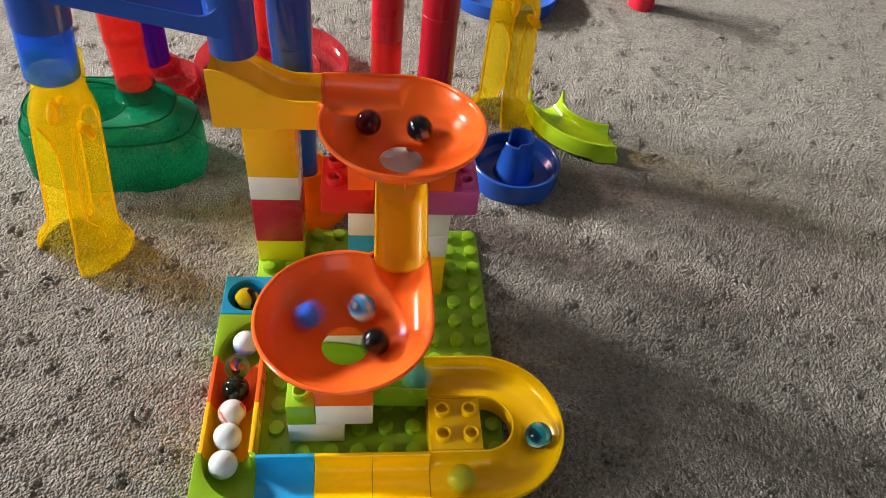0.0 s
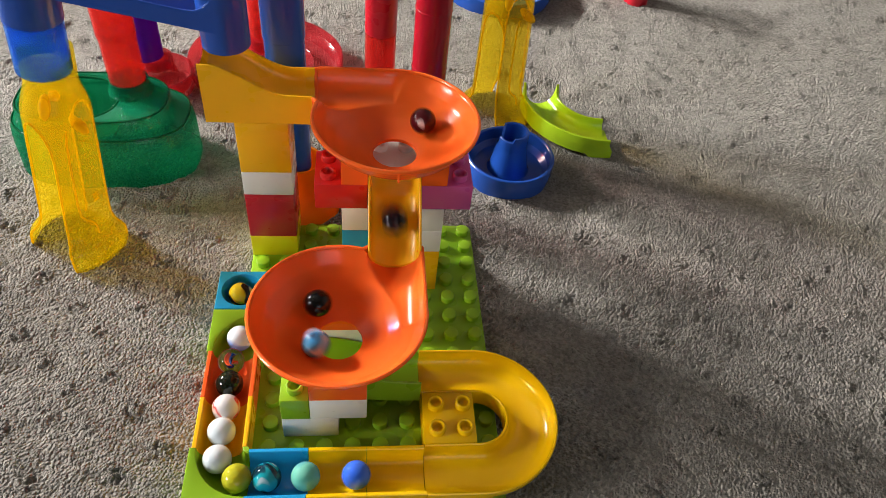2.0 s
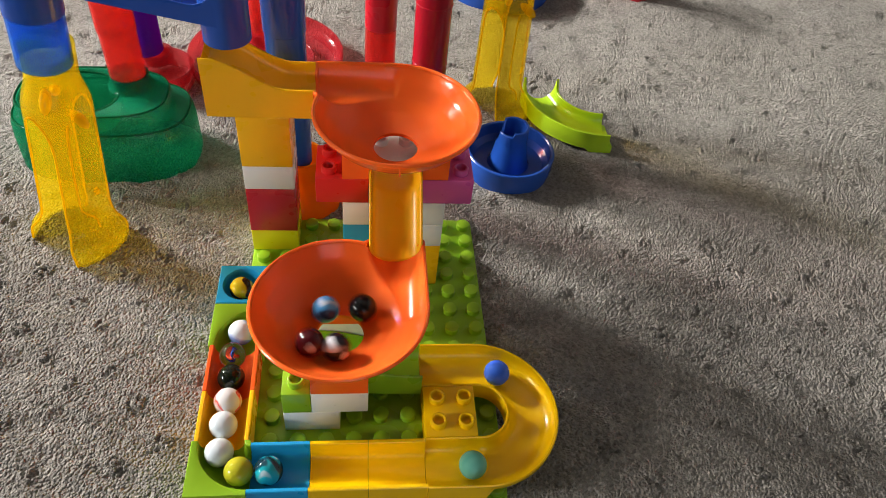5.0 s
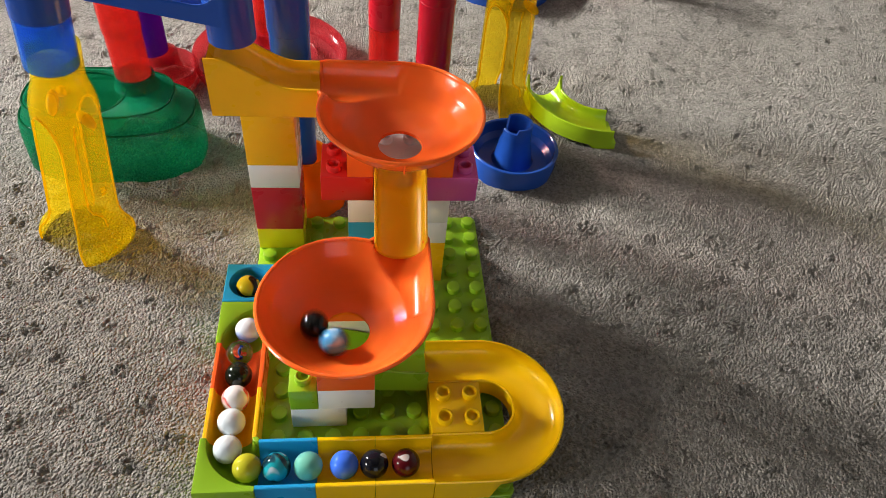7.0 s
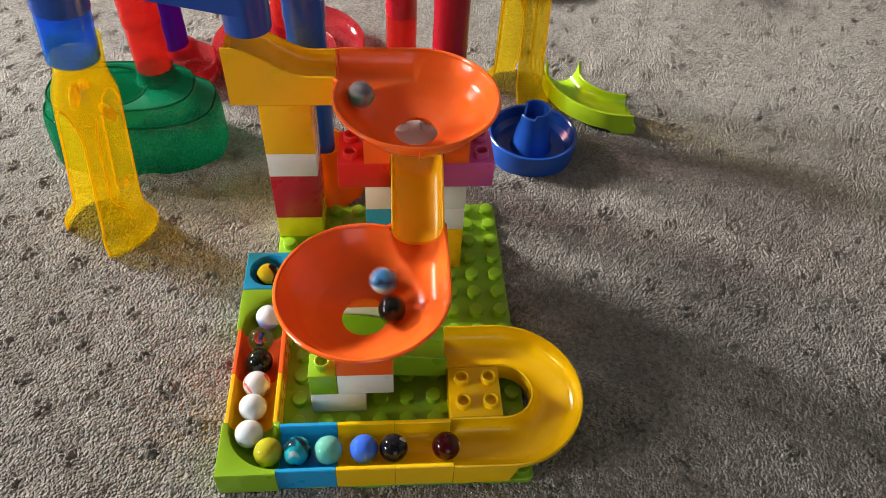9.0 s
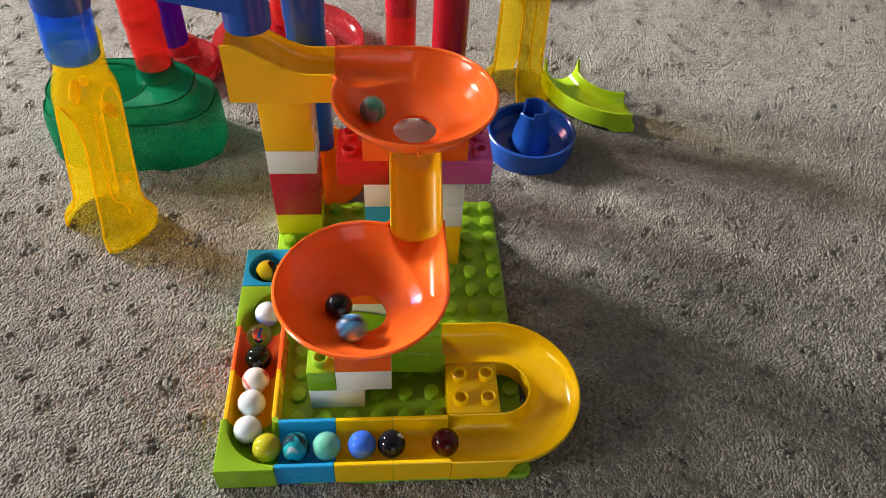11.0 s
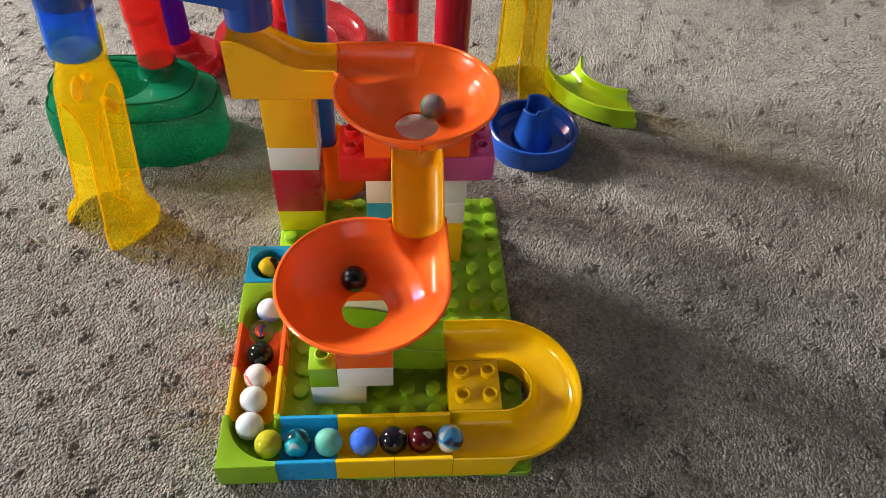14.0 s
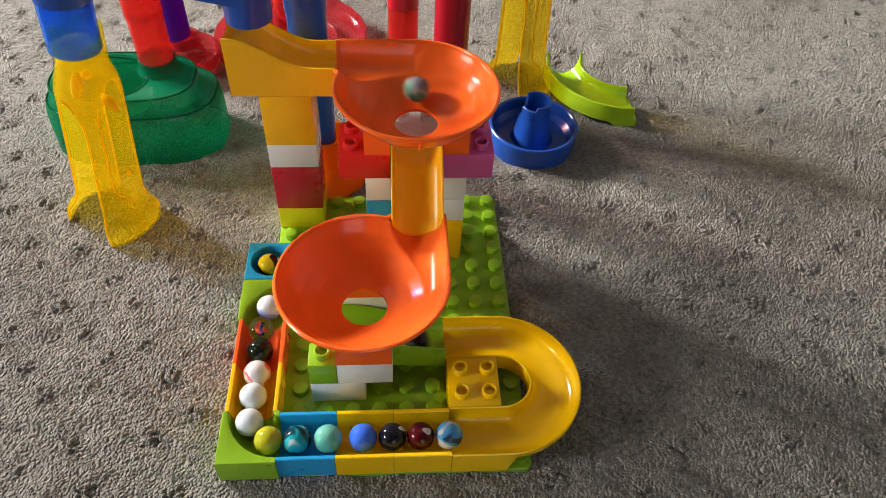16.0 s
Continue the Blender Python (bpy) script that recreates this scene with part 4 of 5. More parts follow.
    walk(MARBLES["blue"], rolling((
        (0, 0.0595, 0.0915, 0.0642), (0.1, 0.0977, 0.1061, 0.0699), (0.2, 0.1180, 0.0901, 0.0746), (0.3, 0.0914, 0.0735, 0.0595), (0.4, 0.0704, 0.0781, 0.0592),
        (0.5, 0.0668, 0.0885, 0.0604), (0.6, 0.0843, 0.0790, 0.0592), (0.65, 0.0800, 0.0784, 0.0504), (0.7, 0.0848, 0.0800, 0.0330), (0.8, 0.1298, 0.0792, 0.0167),
        (0.9, 0.1716, 0.0798, 0.0147), (1, 0.1929, 0.0509, 0.0146), (1.1, 0.1788, 0.0201, 0.0147), (1.2, 0.1419, 0.0160, 0.0146), (1.3, 0.1072, 0.0160, 0.0146),
        (1.4, 0.0917, 0.0160, 0.0146), (1.5, 0.0772, 0.0160, 0.0146), (1.6, 0.0766, 0.0160, 0.0146), (1.7, 0.0767, 0.0160, 0.0146), (1.8, 0.0790, 0.0160, 0.0146),
        (1.9, 0.0825, 0.0160, 0.0146), (2, 0.0903, 0.0160, 0.0146), (2.1, 0.0957, 0.0160, 0.0146), (2.2, 0.1000, 0.0160, 0.0146), (2.3, 0.1076, 0.0160, 0.0146),
        (2.4, 0.1152, 0.0160, 0.0146), (2.5, 0.1229, 0.0160, 0.0146), (2.6, 0.1287, 0.0160, 0.0146), (2.7, 0.1342, 0.0160, 0.0146), (2.8, 0.1433, 0.0160, 0.0146),
        (2.9, 0.1525, 0.0160, 0.0146), (3, 0.1593, 0.0160, 0.0146), (3.1, 0.1689, 0.0177, 0.0146), (3.2, 0.1765, 0.0209, 0.0146), (3.3, 0.1822, 0.0267, 0.0146),
        (3.4, 0.1884, 0.0353, 0.0146), (3.5, 0.1918, 0.0418, 0.0146), (3.6, 0.1941, 0.0491, 0.0148), (3.7, 0.1910, 0.0543, 0.0146), (3.8, 0.1894, 0.0623, 0.0146),
        (3.9, 0.1860, 0.0662, 0.0146), (4, 0.1858, 0.0672, 0.0146), (4.1, 0.1804, 0.0730, 0.0146), (4.2, 0.1795, 0.0759, 0.0148), (4.6, 0.1699, 0.0784, 0.0146),
        (5, 0.1750, 0.0763, 0.0146), (5.4, 0.1901, 0.0589, 0.0146), (5.7, 0.1845, 0.0274, 0.0146), (5.9, 0.1628, 0.0161, 0.0146), (6.1, 0.1216, 0.0160, 0.0146),
        (6.3, 0.1060, 0.0160, 0.0146), (6.4, 0.0760, 0.0160, 0.0146), (6.5, 0.0739, 0.0160, 0.0146), (6.6, 0.0786, 0.0160, 0.0146), (6.7, 0.0768, 0.0160, 0.0146),
        (6.8, 0.0749, 0.0160, 0.0146), (6.9, 0.0752, 0.0160, 0.0146), (7, 0.0789, 0.0160, 0.0146), (16, 0.0789, 0.0160, 0.0146),
    )))
    walk(MARBLES["blackwhite"], rolling((
        (0, 0.1229, 0.1918, 0.1203), (0.1, 0.1283, 0.1731, 0.1190), (0.2, 0.1152, 0.1672, 0.1174), (0.3, 0.1001, 0.1740, 0.1174), (0.4, 0.0956, 0.1913, 0.1219),
        (0.5, 0.1120, 0.1984, 0.1219), (0.6, 0.1254, 0.1845, 0.1187), (0.7, 0.1237, 0.1672, 0.1183), (0.8, 0.1097, 0.1655, 0.1174), (0.9, 0.0982, 0.1788, 0.1180),
        (1, 0.1010, 0.1966, 0.1223), (1.1, 0.1159, 0.1965, 0.1211), (1.2, 0.1229, 0.1776, 0.1174), (1.3, 0.1153, 0.1657, 0.1174), (1.4, 0.1037, 0.1704, 0.1174),
        (1.5, 0.1016, 0.1874, 0.1186), (1.6, 0.1104, 0.2004, 0.1230), (1.7, 0.1203, 0.1911, 0.1194), (1.8, 0.1101, 0.1698, 0.1174), (1.9, 0.1078, 0.1695, 0.1174),
        (2, 0.1120, 0.1412, 0.0864), (2.1, 0.1138, 0.1069, 0.0711), (2.2, 0.1036, 0.0594, 0.0697), (2.3, 0.0646, 0.0508, 0.0713), (2.4, 0.0537, 0.0839, 0.0662),
        (2.5, 0.0738, 0.1106, 0.0695), (2.6, 0.1051, 0.1022, 0.0705), (2.7, 0.1035, 0.0651, 0.0670), (2.8, 0.0695, 0.0508, 0.0694), (2.9, 0.0498, 0.0782, 0.0687),
        (3, 0.0694, 0.1058, 0.0671), (3.1, 0.1053, 0.0989, 0.0695), (3.2, 0.1103, 0.0673, 0.0711), (3.3, 0.0801, 0.0583, 0.0633), (3.4, 0.0513, 0.0780, 0.0676),
        (3.5, 0.0613, 0.1048, 0.0694), (3.6, 0.0942, 0.1030, 0.0665), (3.7, 0.1073, 0.0727, 0.0673), (3.8, 0.0843, 0.0507, 0.0682), (3.9, 0.0588, 0.0689, 0.0645),
        (4, 0.0648, 0.1014, 0.0660), (4.1, 0.0935, 0.1068, 0.0685), (4.2, 0.0947, 0.0864, 0.0606), (4.3, 0.0929, 0.0705, 0.0606), (4.4, 0.0782, 0.0640, 0.0606),
        (4.5, 0.0653, 0.0736, 0.0606), (4.6, 0.0671, 0.0895, 0.0606), (4.7, 0.0818, 0.0959, 0.0606), (4.8, 0.0947, 0.0864, 0.0606), (4.9, 0.0929, 0.0705, 0.0606),
        (5, 0.0782, 0.0641, 0.0606), (5.1, 0.0653, 0.0736, 0.0606), (5.2, 0.0671, 0.0895, 0.0606), (5.3, 0.0818, 0.0959, 0.0606), (5.4, 0.0947, 0.0864, 0.0606),
        (5.5, 0.0929, 0.0705, 0.0606), (5.55, 0.0800, 0.0784, 0.0504), (5.61, 0.0848, 0.0800, 0.0330), (5.72, 0.1298, 0.0792, 0.0167), (5.84, 0.1716, 0.0798, 0.0147),
        (5.95, 0.1929, 0.0509, 0.0146), (6.16, 0.1536, 0.0160, 0.0146), (6.3, 0.1307, 0.0160, 0.0146), (6.4, 0.1182, 0.0160, 0.0146), (6.5, 0.1093, 0.0160, 0.0146),
        (6.6, 0.0985, 0.0160, 0.0146), (6.7, 0.0933, 0.0160, 0.0146), (6.8, 0.0915, 0.0160, 0.0146), (6.9, 0.0918, 0.0160, 0.0146), (7, 0.0954, 0.0160, 0.0146),
        (16, 0.0954, 0.0160, 0.0146),
    )))
    walk(MARBLES["maroon"], rolling((
        (0, 0.0920, 0.1917, 0.1236), (0.1, 0.1009, 0.2016, 0.1253), (0.2, 0.1244, 0.1880, 0.1194), (0.3, 0.1318, 0.1660, 0.1218), (0.4, 0.1193, 0.1671, 0.1174),
        (0.5, 0.0994, 0.1737, 0.1176), (0.6, 0.0925, 0.1937, 0.1243), (0.7, 0.1051, 0.1983, 0.1223), (0.8, 0.1247, 0.1839, 0.1184), (0.9, 0.1309, 0.1640, 0.1219),
        (1, 0.1150, 0.1666, 0.1174), (1.1, 0.0950, 0.1783, 0.1193), (1.2, 0.0903, 0.1922, 0.1247), (1.3, 0.1088, 0.1948, 0.1202), (1.4, 0.1291, 0.1784, 0.1194),
        (1.5, 0.1307, 0.1638, 0.1218), (1.6, 0.1109, 0.1664, 0.1174), (1.7, 0.0909, 0.1794, 0.1213), (1.8, 0.0934, 0.1914, 0.1228), (1.9, 0.1145, 0.1989, 0.1222),
        (2, 0.1291, 0.1912, 0.1221), (2.1, 0.1270, 0.1720, 0.1186), (2.2, 0.1064, 0.1651, 0.1174), (2.3, 0.0945, 0.1708, 0.1199), (2.4, 0.1006, 0.1930, 0.1209),
        (2.5, 0.1141, 0.1983, 0.1219), (2.6, 0.1272, 0.1842, 0.1194), (2.7, 0.1239, 0.1661, 0.1186), (2.8, 0.1085, 0.1653, 0.1174), (2.9, 0.0955, 0.1798, 0.1192),
        (3, 0.1004, 0.1961, 0.1223), (3.1, 0.1142, 0.1976, 0.1215), (3.2, 0.1261, 0.1782, 0.1181), (3.3, 0.1230, 0.1632, 0.1192), (3.4, 0.1079, 0.1664, 0.1174),
        (3.5, 0.0976, 0.1850, 0.1192), (3.6, 0.1023, 0.1999, 0.1239), (3.7, 0.1145, 0.1934, 0.1195), (3.8, 0.1137, 0.1699, 0.1174), (3.9, 0.1111, 0.1674, 0.1174),
        (4, 0.1120, 0.1457, 0.0897), (4.1, 0.1157, 0.1084, 0.0721), (4.2, 0.1044, 0.0641, 0.0678), (4.3, 0.0794, 0.0519, 0.0672), (4.4, 0.0566, 0.0661, 0.0666),
        (4.5, 0.0567, 0.0921, 0.0660), (4.6, 0.0780, 0.1053, 0.0654), (4.7, 0.0996, 0.0945, 0.0648), (4.8, 0.1018, 0.0714, 0.0642), (4.9, 0.0841, 0.0578, 0.0637),
        (5, 0.0640, 0.0654, 0.0633), (5.1, 0.0601, 0.0856, 0.0628), (5.2, 0.0745, 0.0990, 0.0624), (5.3, 0.0925, 0.0940, 0.0619), (5.4, 0.0976, 0.0769, 0.0615),
        (5.5, 0.0864, 0.0643, 0.0610), (5.6, 0.0706, 0.0671, 0.0606), (5.68, 0.0800, 0.0784, 0.0504), (5.74, 0.0848, 0.0800, 0.0330), (5.85, 0.1298, 0.0792, 0.0167),
        (5.97, 0.1716, 0.0798, 0.0147), (6.08, 0.1929, 0.0509, 0.0146), (6.2, 0.1788, 0.0201, 0.0147), (6.24, 0.1616, 0.0160, 0.0146), (6.3, 0.1477, 0.0160, 0.0146),
        (6.4, 0.1362, 0.0160, 0.0146), (6.5, 0.1274, 0.0160, 0.0146), (6.6, 0.1174, 0.0160, 0.0146), (6.7, 0.1112, 0.0160, 0.0146), (6.8, 0.1115, 0.0160, 0.0146),
        (6.9, 0.1119, 0.0160, 0.0146), (7, 0.1128, 0.0160, 0.0146), (7.1, 0.1128, 0.0160, 0.0146), (7.2, 0.1146, 0.0160, 0.0146), (7.3, 0.1150, 0.0160, 0.0146),
        (7.4, 0.1189, 0.0160, 0.0146), (7.5, 0.1206, 0.0160, 0.0146), (7.6, 0.1241, 0.0160, 0.0146), (7.7, 0.1269, 0.0160, 0.0146), (7.8, 0.1258, 0.0160, 0.0146),
        (7.9, 0.1216, 0.0160, 0.0146), (8, 0.1208, 0.0160, 0.0146), (8.1, 0.1204, 0.0160, 0.0146), (8.2, 0.1189, 0.0160, 0.0146), (8.3, 0.1207, 0.0160, 0.0146),
        (8.4, 0.1204, 0.0160, 0.0146), (9.2, 0.1255, 0.0160, 0.0146), (11.3, 0.1256, 0.0160, 0.0146), (12.9, 0.1274, 0.0160, 0.0146), (13, 0.1263, 0.0160, 0.0146),
        (13.1, 0.1114, 0.0160, 0.0146), (16, 0.1112, 0.0160, 0.0146),
    )))
    walk(MARBLES["bluewhite"], rolling((
        (0, 0.0894, 0.0981, 0.0627), (0.1, 0.0966, 0.0837, 0.0611), (0.2, 0.0868, 0.0680, 0.0598), (0.3, 0.0695, 0.0674, 0.0608), (0.4, 0.0505, 0.0852, 0.0684),
        (0.5, 0.0597, 0.1013, 0.0681), (0.6, 0.0851, 0.1018, 0.0636), (0.7, 0.1036, 0.0804, 0.0643), (0.8, 0.0939, 0.0613, 0.0641), (0.9, 0.0679, 0.0688, 0.0608),
        (1, 0.0583, 0.0920, 0.0650), (1.1, 0.0748, 0.1058, 0.0660), (1.2, 0.0957, 0.0919, 0.0624), (1.3, 0.0979, 0.0686, 0.0631), (1.4, 0.0794, 0.0615, 0.0618),
        (1.5, 0.0613, 0.0792, 0.0619), (1.6, 0.0650, 0.1015, 0.0659), (1.7, 0.0845, 0.1018, 0.0636), (1.8, 0.0985, 0.0810, 0.0618), (1.9, 0.0886, 0.0647, 0.0613),
        (2, 0.0678, 0.0708, 0.0603), (2.1, 0.0612, 0.0932, 0.0640), (2.2, 0.0766, 0.1053, 0.0655), (2.3, 0.0950, 0.0916, 0.0620), (2.4, 0.0982, 0.0675, 0.0635),
        (2.5, 0.0783, 0.0663, 0.0598), (2.6, 0.0612, 0.0828, 0.0620), (2.7, 0.0671, 0.1021, 0.0655), (2.8, 0.0867, 0.0987, 0.0624), (2.9, 0.0993, 0.0800, 0.0622),
        (3, 0.0904, 0.0636, 0.0622), (3.1, 0.0684, 0.0721, 0.0598), (3.2, 0.0610, 0.0916, 0.0636), (3.3, 0.0768, 0.1008, 0.0630), (3.4, 0.0932, 0.0914, 0.0613),
        (3.5, 0.0957, 0.0744, 0.0609), (3.6, 0.0809, 0.0697, 0.0592), (3.7, 0.0662, 0.0757, 0.0600), (3.8, 0.0665, 0.0924, 0.0617), (3.9, 0.0788, 0.0970, 0.0611),
        (4, 0.0936, 0.0892, 0.0608), (4.1, 0.0913, 0.0746, 0.0593), (4.2, 0.0824, 0.0707, 0.0592), (4.3, 0.0722, 0.0735, 0.0592), (4.4, 0.0703, 0.0844, 0.0592),
        (4.5, 0.0798, 0.0912, 0.0592), (4.6, 0.0905, 0.0852, 0.0592), (4.7, 0.0896, 0.0725, 0.0592), (4.8, 0.0772, 0.0676, 0.0594), (4.9, 0.0671, 0.0771, 0.0596),
        (5, 0.0715, 0.0908, 0.0597), (5.1, 0.0863, 0.0928, 0.0599), (5.2, 0.0948, 0.0798, 0.0601), (5.3, 0.0864, 0.0661, 0.0603), (5.4, 0.0699, 0.0679, 0.0605),
        (5.5, 0.0642, 0.0841, 0.0607), (5.6, 0.0768, 0.0965, 0.0610), (5.7, 0.0940, 0.0903, 0.0612), (5.8, 0.0957, 0.0716, 0.0615), (5.9, 0.0791, 0.0617, 0.0617),
        (6, 0.0626, 0.0727, 0.0620), (6.1, 0.0656, 0.0929, 0.0622), (6.2, 0.0856, 0.0991, 0.0625), (6.3, 0.1002, 0.0832, 0.0627), (6.4, 0.0856, 0.0635, 0.0612),
        (6.5, 0.0656, 0.0721, 0.0608), (6.6, 0.0619, 0.0926, 0.0635), (6.7, 0.0793, 0.1027, 0.0638), (6.8, 0.0983, 0.0871, 0.0624), (6.9, 0.0941, 0.0691, 0.0615),
        (7, 0.0738, 0.0657, 0.0604), (7.1, 0.0614, 0.0836, 0.0620), (7.2, 0.0706, 0.1013, 0.0641), (7.3, 0.0911, 0.0989, 0.0634), (7.4, 0.0995, 0.0792, 0.0623),
        (7.5, 0.0843, 0.0662, 0.0600), (7.6, 0.0644, 0.0725, 0.0612), (7.7, 0.0641, 0.0939, 0.0631), (7.8, 0.0804, 0.1022, 0.0636), (7.9, 0.0970, 0.0890, 0.0621),
        (8, 0.0936, 0.0711, 0.0607), (8.1, 0.0752, 0.0680, 0.0595), (8.2, 0.0632, 0.0825, 0.0610), (8.3, 0.0682, 0.0957, 0.0623), (8.4, 0.0841, 0.0995, 0.0625),
        (8.5, 0.0988, 0.0855, 0.0623), (8.6, 0.0903, 0.0715, 0.0596), (8.7, 0.0720, 0.0703, 0.0593), (8.8, 0.0612, 0.0838, 0.0621), (8.9, 0.0720, 0.1003, 0.0634),
        (9, 0.0911, 0.0968, 0.0626), (9.1, 0.0984, 0.0779, 0.0618), (9.2, 0.0859, 0.0667, 0.0600), (9.3, 0.0708, 0.0684, 0.0601), (9.4, 0.0652, 0.0828, 0.0602),
        (9.5, 0.0755, 0.0946, 0.0603), (9.6, 0.0910, 0.0910, 0.0604), (9.7, 0.0951, 0.0753, 0.0605), (9.8, 0.0829, 0.0642, 0.0606), (9.9, 0.0672, 0.0700, 0.0607),
        (10, 0.0649, 0.0868, 0.0608), (10.1, 0.0790, 0.0967, 0.0609), (10.2, 0.0945, 0.0888, 0.0610), (10.3, 0.0948, 0.0711, 0.0612), (10.4, 0.0790, 0.0626, 0.0613),
        (10.5, 0.0639, 0.0727, 0.0614), (10.6, 0.0658, 0.0910, 0.0615), (10.7, 0.0832, 0.0979, 0.0616), (10.8, 0.0976, 0.0856, 0.0618), (10.9, 0.0933, 0.0669, 0.0619),
        (11, 0.0745, 0.0619, 0.0620), (11.1, 0.0612, 0.0764, 0.0621), (11.2, 0.0679, 0.0952, 0.0622), (11.3, 0.0879, 0.0980, 0.0623), (11.4, 0.0949, 0.0856, 0.0605),
        (11.5, 0.0879, 0.0735, 0.0592), (11.6, 0.0719, 0.0725, 0.0592), (11.7, 0.0646, 0.0859, 0.0608), (11.8, 0.0735, 0.0982, 0.0622), (11.9, 0.0887, 0.0955, 0.0614),
        (12, 0.0920, 0.0849, 0.0595), (12.1, 0.0849, 0.0734, 0.0592), (12.2, 0.0699, 0.0735, 0.0592), (12.3, 0.0671, 0.0860, 0.0599), (12.4, 0.0760, 0.0933, 0.0598),
        (12.5, 0.0800, 0.0800, 0.0456), (12.55, 0.0960, 0.0800, 0.0300), (12.6, 0.1305, 0.0801, 0.0165), (12.7, 0.1725, 0.0834, 0.0159), (12.8, 0.1925, 0.0533, 0.0146),
        (12.9, 0.1826, 0.0213, 0.0150), (13, 0.1501, 0.0160, 0.0146), (13.1, 0.1391, 0.0160, 0.0146), (13.2, 0.1320, 0.0160, 0.0146), (13.3, 0.1284, 0.0160, 0.0146),
        (13.4, 0.1270, 0.0160, 0.0146), (16, 0.1270, 0.0160, 0.0146),
    )))
